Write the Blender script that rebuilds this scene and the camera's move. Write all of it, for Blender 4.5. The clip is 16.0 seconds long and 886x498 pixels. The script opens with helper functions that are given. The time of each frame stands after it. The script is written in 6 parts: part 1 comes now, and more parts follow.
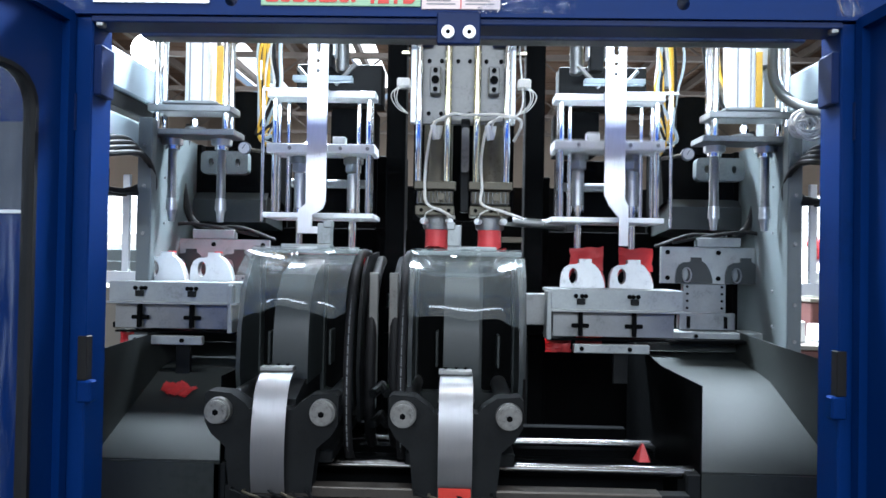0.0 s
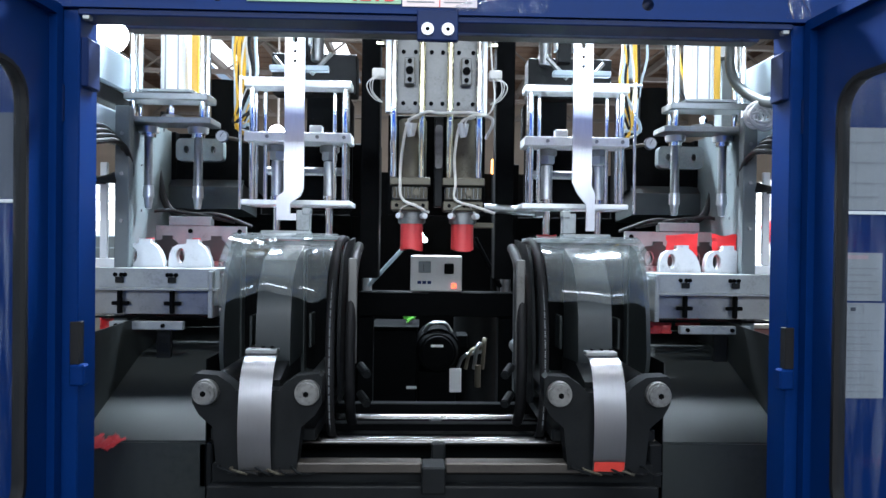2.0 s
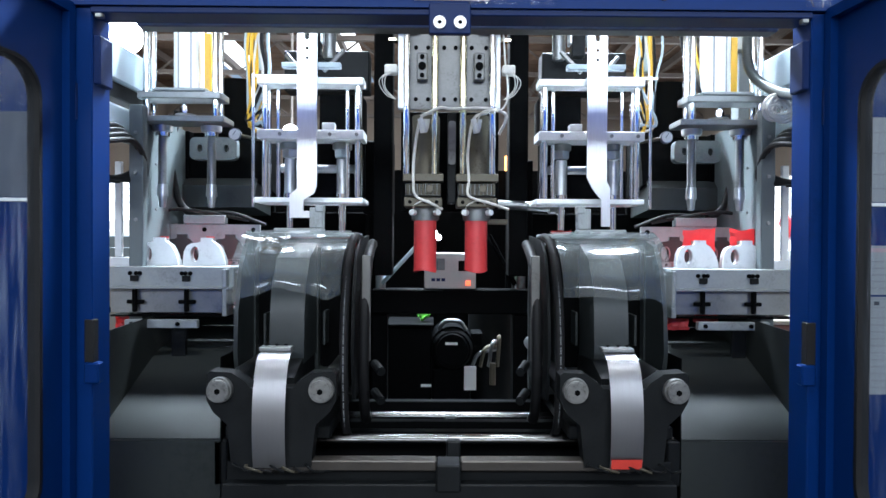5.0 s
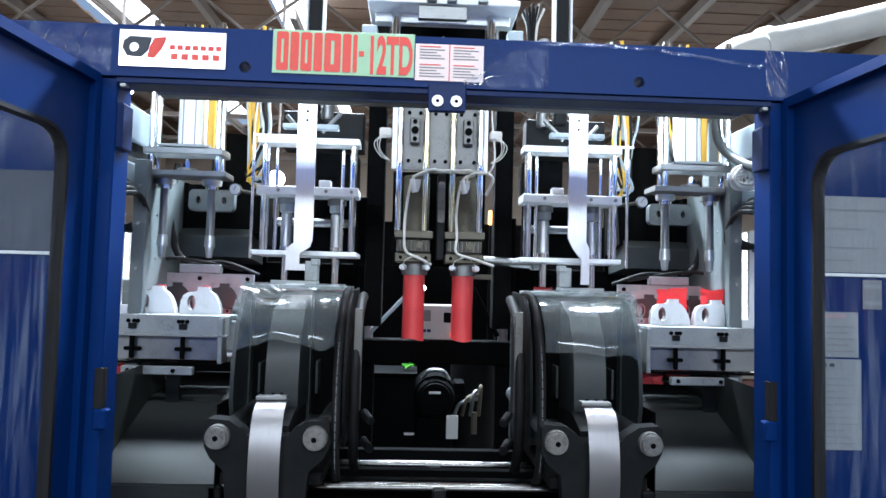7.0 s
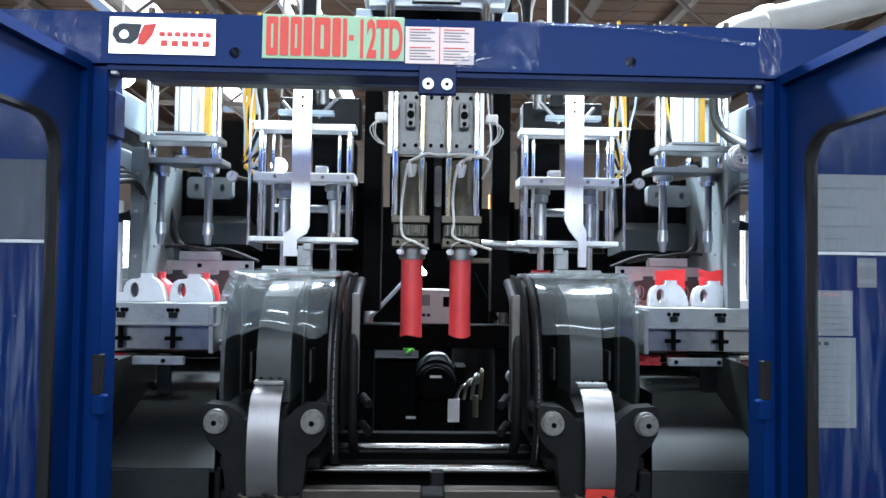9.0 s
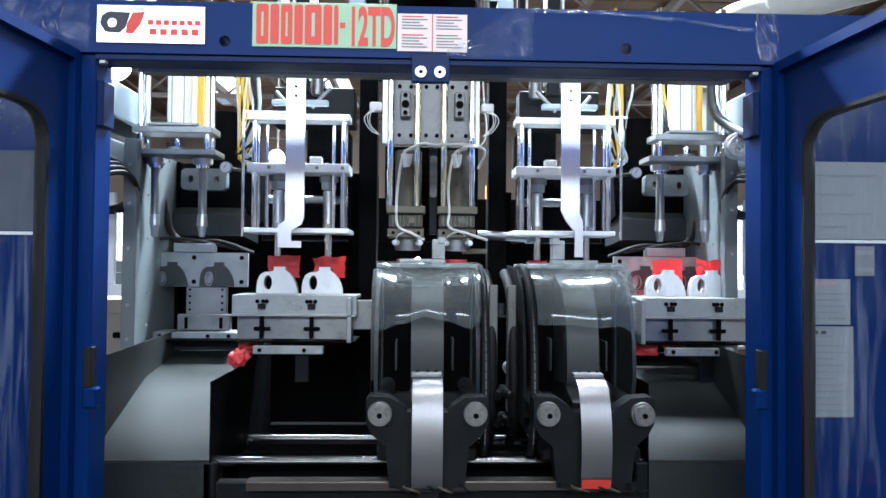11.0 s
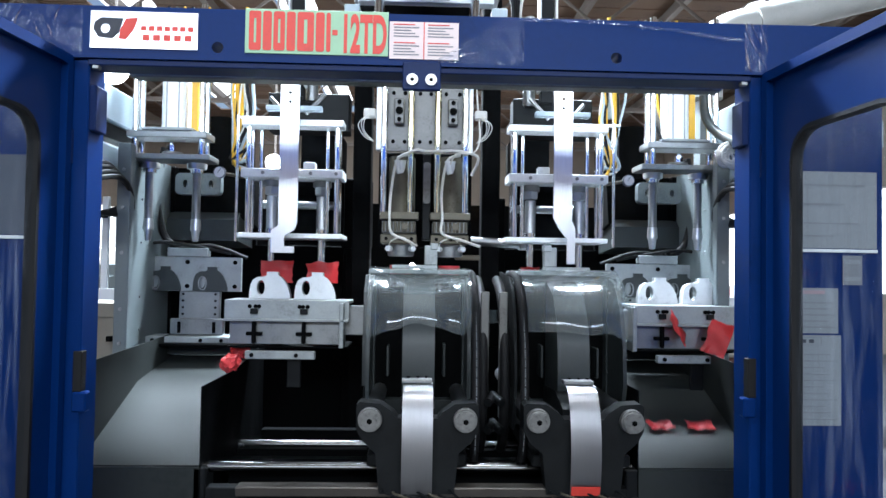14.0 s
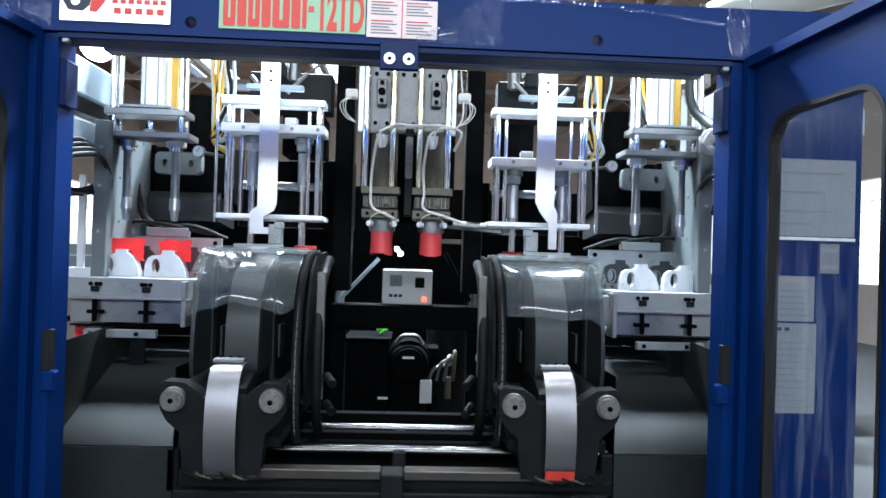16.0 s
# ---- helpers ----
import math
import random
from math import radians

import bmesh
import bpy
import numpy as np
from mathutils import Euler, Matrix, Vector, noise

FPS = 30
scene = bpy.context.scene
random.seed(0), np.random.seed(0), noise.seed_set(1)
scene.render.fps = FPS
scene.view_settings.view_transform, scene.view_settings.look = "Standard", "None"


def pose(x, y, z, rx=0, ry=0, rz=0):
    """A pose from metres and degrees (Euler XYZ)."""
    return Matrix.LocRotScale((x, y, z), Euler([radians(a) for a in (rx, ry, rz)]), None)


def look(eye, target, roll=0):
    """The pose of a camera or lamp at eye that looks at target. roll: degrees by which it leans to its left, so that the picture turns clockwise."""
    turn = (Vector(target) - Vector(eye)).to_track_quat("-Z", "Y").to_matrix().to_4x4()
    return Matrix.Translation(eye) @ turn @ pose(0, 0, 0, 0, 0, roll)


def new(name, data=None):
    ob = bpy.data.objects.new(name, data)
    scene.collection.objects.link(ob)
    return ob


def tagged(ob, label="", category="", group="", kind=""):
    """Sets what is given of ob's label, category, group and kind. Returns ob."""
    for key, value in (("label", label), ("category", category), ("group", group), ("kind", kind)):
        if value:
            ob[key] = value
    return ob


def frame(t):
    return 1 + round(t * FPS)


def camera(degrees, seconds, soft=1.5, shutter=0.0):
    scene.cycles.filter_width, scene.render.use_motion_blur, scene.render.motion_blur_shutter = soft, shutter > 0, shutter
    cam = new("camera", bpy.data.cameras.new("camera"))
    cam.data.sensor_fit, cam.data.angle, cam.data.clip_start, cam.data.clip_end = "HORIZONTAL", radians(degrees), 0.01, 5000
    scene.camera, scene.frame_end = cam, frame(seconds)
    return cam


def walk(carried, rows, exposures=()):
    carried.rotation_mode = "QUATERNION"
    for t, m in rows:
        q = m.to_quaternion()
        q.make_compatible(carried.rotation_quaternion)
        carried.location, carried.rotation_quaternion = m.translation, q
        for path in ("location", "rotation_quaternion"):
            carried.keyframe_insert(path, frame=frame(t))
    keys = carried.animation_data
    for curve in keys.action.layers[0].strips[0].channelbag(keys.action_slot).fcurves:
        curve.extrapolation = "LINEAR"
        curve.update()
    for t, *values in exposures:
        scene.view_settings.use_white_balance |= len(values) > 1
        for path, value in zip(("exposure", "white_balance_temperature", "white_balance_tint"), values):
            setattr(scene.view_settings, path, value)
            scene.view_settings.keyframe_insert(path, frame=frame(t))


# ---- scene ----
cam = camera(66.2, 16.0, shutter=0.5)

PATH = [
    (0, (0.01, -0.251, 1.468), (-0.036, 1.749, 1.495), 1.0),
    (0.5, (-0.045, -0.329, 1.476), (-0.021, 1.67, 1.517), 0.7),
    (1, (-0.054, -0.365, 1.465), (0.001, 1.634, 1.479), 0.1),
    (1.5, (-0.046, -0.35, 1.471), (-0.007, 1.649, 1.477), 1.2),
    (2, (-0.035, -0.356, 1.474), (0.025, 1.643, 1.455), 0.7),
    (2.5, (-0.034, -0.363, 1.477), (0.027, 1.636, 1.463), 0.9),
    (3, (-0.035, -0.353, 1.476), (0.012, 1.646, 1.463), 0.9),
    (5.3, (-0.033, -0.337, 1.464), (-0.015, 1.663, 1.441), 0.3),
    (5.5, (-0.058, -0.376, 1.495), (-0.019, 1.623, 1.49), 0.2),
    (6, (-0.083, -0.443, 1.511), (-0.009, 1.553, 1.624), 1.0),
    (6.5, (-0.115, -0.482, 1.507), (-0.007, 1.512, 1.617), 0.6),
    (7, (-0.083, -0.491, 1.509), (-0.002, 1.504, 1.617), 1.5),
    (7.5, (-0.05, -0.502, 1.506), (0.018, 1.496, 1.573), 1.1),
    (8, (-0.043, -0.502, 1.503), (0.035, 1.495, 1.569), 1.3),
    (8.5, (-0.044, -0.492, 1.502), (0.03, 1.506, 1.56), 1.1),
    (9, (-0.041, -0.497, 1.502), (0.022, 1.501, 1.568), 0.8),
    (11.5, (-0.019, -0.475, 1.497), (0.046, 1.523, 1.536), 0.5),
    (12, (-0.017, -0.475, 1.497), (0.055, 1.523, 1.537), 0.8),
    (12.5, (-0.017, -0.48, 1.499), (0.06, 1.518, 1.538), 0.8),
    (13, (-0.013, -0.484, 1.502), (0.064, 1.514, 1.547), 0.6),
    (13.5, (-0.006, -0.487, 1.499), (0.07, 1.511, 1.552), 0.8),
    (14, (0.001, -0.487, 1.501), (0.071, 1.511, 1.559), 0.9),
    (14.5, (0.004, -0.482, 1.497), (0.087, 1.516, 1.557), 1.3),
    (15, (0.017, -0.468, 1.5), (0.103, 1.53, 1.529), 1.2),
    (15.5, (0.046, -0.474, 1.494), (0.122, 1.525, 1.505), 1.5),
    (16, (0.052, -0.468, 1.495), (0.146, 1.53, 1.51), 1.7),
]
walk(cam, [(t, look(eye, target, roll)) for t, eye, target, roll in PATH], [(0, 1.0, 6000, 8), (16, 0.95, 6000, 8)])

# ---- light ----
world = bpy.data.worlds.new("hall_sky")
scene.world = world
world.use_nodes = True
wn = world.node_tree.nodes
sky = wn.new("ShaderNodeTexSky")
sky.sky_type, sky.sun_disc = "NISHITA", False
sky.sun_elevation, sky.sun_rotation = radians(50), radians(200)
world.node_tree.links.new(sky.outputs[0], wn["Background"].inputs[0])
sky.dust_density, sky.ozone_density = 7.0, 0.3
wn["Background"].inputs[1].default_value = 0.1

sun = new("sun", bpy.data.lights.new("sun", "SUN"))
sun.data.energy, sun.data.angle, sun.data.color = 1.0, radians(10), (1.0, 0.96, 0.9)
sun.matrix_world = look((2, -6, 20), (0, 4, 0))


def area(name, eye, target, w, h, watts, color=(1, 1, 1)):
    d = bpy.data.lights.new(name, "AREA")
    d.shape, d.size, d.size_y, d.energy, d.color = "RECTANGLE", w, h, watts, color
    ob = new(name, d)
    ob.matrix_world = look(eye, target)
    return ob


# daylight in the roof lights and windows of the hall
area("window_light_front", (0.0, -6.95, 4.5), (0.0, 2.6, 2.0), 13.2, 1.1, 400, (0.84, 0.92, 1.0))
area("roof_light_front", (0.0, -0.6, 6.4), (0.0, 0.4, 0), 3.4, 0.4, 60, (0.84, 0.92, 1.0))
area("roof_light_back", (-3.2, 7.6, 6.45), (-1.6, 4.6, 0), 7.0, 1.3, 420, (0.84, 0.92, 1.0))
area("roof_light_far", (-2.5, 12.0, 6.45), (0.6, 8.0, 0), 0.8, 7.0, 420, (0.84, 0.92, 1.0))
area("roof_light_middle", (0.2, 5.05, 6.4), (0.1, 3.0, 0), 4.6, 0.6, 2000, (0.84, 0.92, 1.0))
area("window_light_left", (-8.85, 15.5, 2.2), (0, 12.5, 1.6), 13.0, 2.0, 220, (0.92, 0.97, 1.0))
area("window_light_right", (8.85, 15.5, 2.2), (0, 12.5, 1.6), 13.0, 2.0, 220, (0.92, 0.97, 1.0))


# ---- materials ----
def mat(name, color, rough=0.5, metal=0.0, vary=0.25, scale=8.0, bump=0.0, fine=120.0, coat=0.0, spec=0.5, stain=None, stretch=(1, 1, 1)):
    m = bpy.data.materials.new(name)
    m.use_nodes = True
    nt = m.node_tree
    b = nt.nodes["Principled BSDF"]
    b.inputs["Metallic"].default_value, b.inputs["Coat Weight"].default_value = metal, coat
    b.inputs["Specular IOR Level"].default_value = spec
    co = nt.nodes.new("ShaderNodeTexCoord")
    mp = nt.nodes.new("ShaderNodeMapping")
    mp.inputs["Scale"].default_value = stretch
    nt.links.new(co.outputs["Object"], mp.inputs["Vector"])
    big, small = nt.nodes.new("ShaderNodeTexNoise"), nt.nodes.new("ShaderNodeTexNoise")
    for n, s, d in ((big, scale, 4), (small, fine, 2)):
        n.inputs["Scale"].default_value, n.inputs["Detail"].default_value = s, d
        nt.links.new(mp.outputs[0], n.inputs["Vector"])
    ramp = nt.nodes.new("ShaderNodeValToRGB")
    lo = [c * (1 - vary) for c in color] if stain is None else stain
    hi = [min(1, c * (1 + vary * 0.6)) for c in color]
    ramp.color_ramp.elements[0].color, ramp.color_ramp.elements[0].position = (*lo, 1), 0.28
    ramp.color_ramp.elements[1].color, ramp.color_ramp.elements[1].position = (*hi, 1), 0.72
    mid = ramp.color_ramp.elements.new(0.45)
    mid.color = (*color, 1)
    mix = nt.nodes.new("ShaderNodeMath")
    mix.operation, mix.inputs[1].default_value = "MULTIPLY_ADD", 0.3
    sub = nt.nodes.new("ShaderNodeMath")
    sub.operation, sub.inputs[1].default_value = "MULTIPLY", 0.72
    nt.links.new(big.outputs[0], sub.inputs[0])
    nt.links.new(small.outputs[0], mix.inputs[0])
    nt.links.new(sub.outputs[0], mix.inputs[2])
    nt.links.new(mix.outputs[0], ramp.inputs[0])
    nt.links.new(ramp.outputs[0], b.inputs["Base Color"])
    rr = nt.nodes.new("ShaderNodeMapRange")
    rr.inputs["To Min"].default_value, rr.inputs["To Max"].default_value = max(0.02, rough * 0.7), min(1, rough * 1.3)
    nt.links.new(mix.outputs[0], rr.inputs["Value"])
    nt.links.new(rr.outputs[0], b.inputs["Roughness"])
    if bump:
        bp = nt.nodes.new("ShaderNodeBump")
        bp.inputs["Strength"].default_value, bp.inputs["Distance"].default_value = bump, 0.002
        nt.links.new(mix.outputs[0], bp.inputs["Height"])
        nt.links.new(bp.outputs[0], b.inputs["Normal"])
    return m


def glow(name, color, power):
    m = bpy.data.materials.new(name)
    m.use_nodes = True
    b = m.node_tree.nodes["Principled BSDF"]
    b.inputs["Base Color"].default_value = (*color, 1)
    b.inputs["Emission Color"].default_value, b.inputs["Emission Strength"].default_value = (*color, 1), power
    return m


def clear(name, tint, body, streaks, rough=0.08, bump=0.6, scale=18.0, stretch=(1, 1, 1), ior=1.6):
    """Clear plastic sheet: transparent, with gloss, wrinkles and milky streaks."""
    m = bpy.data.materials.new(name)
    m.use_nodes = True
    nt = m.node_tree
    out, b = nt.nodes["Material Output"], nt.nodes["Principled BSDF"]
    b.inputs["Base Color"].default_value, b.inputs["Roughness"].default_value = (*body, 1), rough
    tr = nt.nodes.new("ShaderNodeBsdfTransparent")
    tr.inputs[0].default_value = (*tint, 1)
    co, mp, n = nt.nodes.new("ShaderNodeTexCoord"), nt.nodes.new("ShaderNodeMapping"), nt.nodes.new("ShaderNodeTexNoise")
    mp.inputs["Scale"].default_value = stretch
    n.inputs["Scale"].default_value, n.inputs["Detail"].default_value, n.inputs["Distortion"].default_value = scale, 5, 0.8
    nt.links.new(co.outputs["Object"], mp.inputs["Vector"])
    nt.links.new(mp.outputs[0], n.inputs["Vector"])
    rp = nt.nodes.new("ShaderNodeMapRange")
    rp.inputs["From Min"].default_value, rp.inputs["From Max"].default_value = 0.45, 0.8
    rp.inputs["To Min"].default_value, rp.inputs["To Max"].default_value = streaks[0], streaks[1]
    nt.links.new(n.outputs[0], rp.inputs["Value"])
    bp = nt.nodes.new("ShaderNodeBump")
    bp.inputs["Strength"].default_value, bp.inputs["Distance"].default_value = bump, 0.004
    nt.links.new(n.outputs[0], bp.inputs["Height"])
    nt.links.new(bp.outputs[0], b.inputs["Normal"])
    fr = nt.nodes.new("ShaderNodeFresnel")
    fr.inputs[0].default_value = ior
    gl = nt.nodes.new("ShaderNodeBsdfGlossy")
    gl.inputs["Roughness"].default_value = rough
    nt.links.new(bp.outputs[0], gl.inputs["Normal"])
    nt.links.new(bp.outputs[0], fr.inputs["Normal"])
    m1, m2 = nt.nodes.new("ShaderNodeMixShader"), nt.nodes.new("ShaderNodeMixShader")
    nt.links.new(rp.outputs[0], m1.inputs[0])
    nt.links.new(tr.outputs[0], m1.inputs[1])
    nt.links.new(b.outputs[0], m1.inputs[2])
    nt.links.new(fr.outputs[0], m2.inputs[0])
    nt.links.new(m1.outputs[0], m2.inputs[1])
    nt.links.new(gl.outputs[0], m2.inputs[2])
    nt.links.new(m2.outputs[0], out.inputs[0])
    return m


BLUE = mat("blue_paint", (0.0014, 0.0195, 0.108), 0.4, 0, 0.25, 3.0, 0.05, 60, spec=0.12)
NAVY = mat("dark_blue_paint", (0.007, 0.018, 0.075), 0.45, 0, 0.3, 6.0, 0.05, spec=0.15)
GREYP = mat("dark_grey_paint", (0.03, 0.036, 0.037), 0.4, 0, 0.3, 7.0, 0.12, spec=0.4)
CAST = mat("dark_casting", (0.008, 0.009, 0.0098), 0.5, 0, 0.4, 9.0, 0.25, spec=0.14)
LIGHTG = mat("pale_grey_paint", (0.12, 0.143, 0.15), 0.45, 0, 0.18, 4.0, 0.05, stain=(0.065, 0.08, 0.085))
PALEB = mat("pale_blue_paint", (0.4, 0.49, 0.54), 0.4, 0, 0.12, 4.0, 0.03)
STEEL = mat("ground_steel", (0.5, 0.52, 0.54), 0.34, 1, 0.22, 14.0, 0.05, 200)
BRUSH = mat("brushed_steel", (0.5, 0.5, 0.52), 0.42, 1, 0.07, 20.0, 0.06, 200, stretch=(6, 1, 0.6))
BLADE = mat("satin_plate", (0.8, 0.81, 0.84), 0.3, 0.85, 0.1, 18.0, 0.05, 200, stretch=(6, 1, 0.6))
DULL = mat("dull_steel", (0.27, 0.28, 0.285), 0.45, 1, 0.35, 12.0, 0.12)
ALU = mat("machined_aluminium", (0.84, 0.86, 0.87), 0.48, 0.3, 0.15, 15.0, 0.06)
CHROME = mat("chrome", (0.8, 0.82, 0.84), 0.09, 1, 0.08, 20.0)
BRASSY = mat("oiled_chrome", (0.72, 0.68, 0.5), 0.14, 1, 0.25, 9.0, stain=(0.5, 0.4, 0.15))
OILY = mat("oily_grey_plate", (0.15, 0.15, 0.145), 0.42, 0.5, 0.4, 9.0, 0.12, stain=(0.05, 0.045, 0.035))
TAN = mat("tarnished_steel", (0.11, 0.1, 0.075), 0.5, 0.5, 0.35, 12.0, 0.15, stain=(0.04, 0.032, 0.02))
SHEET = mat("worn_sheet_metal", (0.026, 0.03, 0.029), 0.52, 0.1, 0.3, 2.6, 0.06, 40, spec=0.2, stain=(0.014, 0.017, 0.016))
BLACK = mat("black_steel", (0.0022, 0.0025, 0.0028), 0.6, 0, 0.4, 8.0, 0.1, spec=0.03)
RUBBER = mat("black_rubber", (0.009, 0.009, 0.01), 0.6, 0, 0.3, 20.0, 0.15, spec=0.25)
RED = mat("red_plastic", (0.64, 0.055, 0.06), 0.4, 0, 0.16, 10.0, 0.12, 70)
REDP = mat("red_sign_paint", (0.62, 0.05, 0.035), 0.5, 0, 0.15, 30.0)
GREEN = mat("pale_green_sign", (0.32, 0.52, 0.34), 0.5, 0, 0.1, 20.0)
WHITE = mat("white_plastic", (0.78, 0.8, 0.8), 0.42, 0, 0.1, 14.0, 0.04)
MASK = mat("white_mask_paint", (0.72, 0.75, 0.77), 0.5, 0, 0.14, 22.0, 0.05, stain=(0.5, 0.52, 0.54))
PAPER = mat("white_paper", (0.72, 0.73, 0.72), 0.7, 0, 0.08, 10.0)
PINK = mat("pale_pink_label", (0.74, 0.62, 0.62), 0.5, 0, 0.06, 10.0)
# one even mid-grey for notice sheets, darker than the white paper
DIMP = mat("grey_paper", (0.25, 0.265, 0.28), 0.7, 0, 0.1, 10.0)
GREYED = mat("dark_grey_sheet", (0.06, 0.072, 0.1), 0.6, 0, 0.15, 6.0)
INK = mat("dark_ink", (0.03, 0.035, 0.05), 0.6, 0, 0.1, 10.0)
HEADL = mat("pale_red_print", (0.36, 0.26, 0.28), 0.7, 0, 0.1, 10.0)
NUTM = mat("scuffed_nut_steel", (0.21, 0.21, 0.205), 0.4, 0.7, 0.5, 60.0, 0.5, 220, stain=(0.05, 0.045, 0.04))
FAINT = mat("faint_ink", (0.2, 0.21, 0.23), 0.7, 0, 0.1, 10.0)
YELLOW = mat("yellow_hose", (0.72, 0.42, 0.03), 0.4, 0, 0.2, 10.0)
CABLE = mat("white_cable", (0.68, 0.67, 0.62), 0.5, 0, 0.2, 16.0)
MIRROR = mat("polished_plate", (0.36, 0.37, 0.4), 0.2, 1, 0.08, 6.0, 0.1, 14)
BROWN = mat("brown_roof_sheet", (0.15, 0.09, 0.058), 0.75, 0, 0.35, 1.3, 0.1, 16, stain=(0.07, 0.042, 0.028))
RUST = mat("roof_steel", (0.2, 0.17, 0.15), 0.6, 0.2, 0.3, 2.0, 0.1)
# hall floor and walls are toned dark so they bounce little light
CONCRETE = mat("hall_concrete", (0.055, 0.053, 0.05), 0.8, 0, 0.3, 1.2, 0.25, 30)
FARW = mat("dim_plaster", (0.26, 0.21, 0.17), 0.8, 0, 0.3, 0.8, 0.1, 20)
TABLE = mat("grey_machined_steel", (0.3, 0.325, 0.33), 0.42, 0.4, 0.35, 12.0, 0.08)
WALLP = mat("cream_wall", (0.62, 0.58, 0.52), 0.8, 0, 0.14, 1.6, 0.1, 30)
CABIN = mat("olive_cabinet", (0.2, 0.18, 0.15), 0.5, 0, 0.2, 3.0, 0.05)
DUCT = mat("grey_white_duct", (0.42, 0.43, 0.42), 0.55, 0, 0.15, 5.0)
RAIL = mat("oily_polished_steel", (0.12, 0.12, 0.12), 0.22, 1, 0.4, 5.0, 0.05, stain=(0.05, 0.05, 0.048), stretch=(0.4, 1, 1))
GRIME = mat("grimy_tan_bar", (0.055, 0.048, 0.042), 0.4, 0.4, 0.4, 10.0, 0.1)
LEAF = mat("bright_green_rag", (0.25, 0.76, 0.12), 0.6, 0, 0.3, 20.0, 0.2)
AMBER = glow("amber_lamp", (1.0, 0.42, 0.08), 3.0)
LED = glow("red_indicator", (1.0, 0.1, 0.04), 1.6)
FLOOD = glow("lit_lamp_face", (1.0, 0.97, 1.0), 40.0)
DAY = glow("bright_overcast_sky", (0.95, 0.97, 1.0), 1.6)
FILM = clear("clear_pvc_hood", (0.84, 0.89, 0.89), (0.46, 0.53, 0.54), (0.12, 0.3), 0.09, 0.03, 3.0)
WRAP = clear("stretch_wrap", (0.9, 0.93, 0.97), (0.6, 0.66, 0.74), (-0.06, 0.1), 0.1, 0.1, 34.0, (1, 1, 1.6), 1.25)
PANE = clear("scuffed_clear_pane", (0.82, 0.87, 0.93), (0.44, 0.5, 0.6), (0.0, 0.2), 0.1, 0.25, 7.0, (2, 5, 0.5), 1.4)


# ---- builders ----
BASE = {}


def thing(name, at, label, category, group="", kind=""):
    ob = new(name)
    ob.location = at
    ob.empty_display_size = 0.1
    BASE[ob] = Vector(at)
    return tagged(ob, label, category, group, kind)


def finish(bm, name, smooth=True):
    bmesh.ops.recalc_face_normals(bm, faces=bm.faces[:])
    me = bpy.data.meshes.new(name)
    bm.to_mesh(me)
    bm.free()
    if smooth:
        me.polygons.foreach_set("use_smooth", [True] * len(me.polygons))
        me.set_sharp_from_angle(angle=radians(32))
    return me


def part(name, bm, material, parent, label=""):
    """One mesh object under a thing or a part, from a bmesh in world places."""
    base = BASE[parent]
    bmesh.ops.translate(bm, verts=bm.verts[:], vec=-base)
    me = finish(bm, name)
    me.materials.append(material)
    ob = new(name, me)
    ob.parent = parent
    BASE[ob] = base
    return tagged(ob, label)


def solo(name, bm, material, label, category, group="", kind=""):
    """One top-level mesh object with its origin at the middle of its foot."""
    lo = [min(v.co[i] for v in bm.verts) for i in range(3)]
    hi = [max(v.co[i] for v in bm.verts) for i in range(3)]
    base = Vector(((lo[0] + hi[0]) / 2, (lo[1] + hi[1]) / 2, lo[2]))
    bmesh.ops.translate(bm, verts=bm.verts[:], vec=-base)
    me = finish(bm, name)
    me.materials.append(material)
    ob = new(name, me)
    ob.location = base
    BASE[ob] = base
    return tagged(ob, label, category, group, kind)


def bits(name, bm, material, parent):
    """Each loose piece of a bmesh as a part of its own."""
    bm.verts.ensure_lookup_table()
    left = set(bm.verts)
    while left:
        todo, got = [left.pop()], []
        while todo:
            v = todo.pop()
            got.append(v)
            for e in v.link_edges:
                w = e.other_vert(v)
                if w in left:
                    left.remove(w)
                    todo.append(w)
        one, made = bmesh.new(), {}
        for v in got:
            made[v] = one.verts.new(v.co)
        for fc in {fc for v in got for fc in v.link_faces}:
            one.faces.new([made[v] for v in fc.verts])
        part(name, one, material, parent)
    bm.free()


def bx(x0, x1, y0, y1, z0, z1, b=0.004, bm=None, turn=None):
    bm = bm or bmesh.new()
    c = Vector(((x0 + x1) / 2, (y0 + y1) / 2, (z0 + z1) / 2))
    tmp = bmesh.new()
    bmesh.ops.create_cube(tmp, size=1)
    bmesh.ops.scale(tmp, vec=(abs(x1 - x0), abs(y1 - y0), abs(z1 - z0)), verts=tmp.verts[:])
    if b:
        b = min(b, abs(x1 - x0) * 0.4, abs(y1 - y0) * 0.4, abs(z1 - z0) * 0.4)
        bmesh.ops.bevel(tmp, geom=tmp.edges[:], offset=b, segments=1, affect="EDGES")
    if turn is not None:
        bmesh.ops.transform(tmp, matrix=turn, verts=tmp.verts[:])
    bmesh.ops.translate(tmp, vec=c, verts=tmp.verts[:])
    return merge(bm, tmp)


def merge(bm, tmp):
    me = bpy.data.meshes.new("tmp")
    tmp.to_mesh(me)
    tmp.free()
    bm.from_mesh(me)
    bpy.data.meshes.remove(me)
    return bm


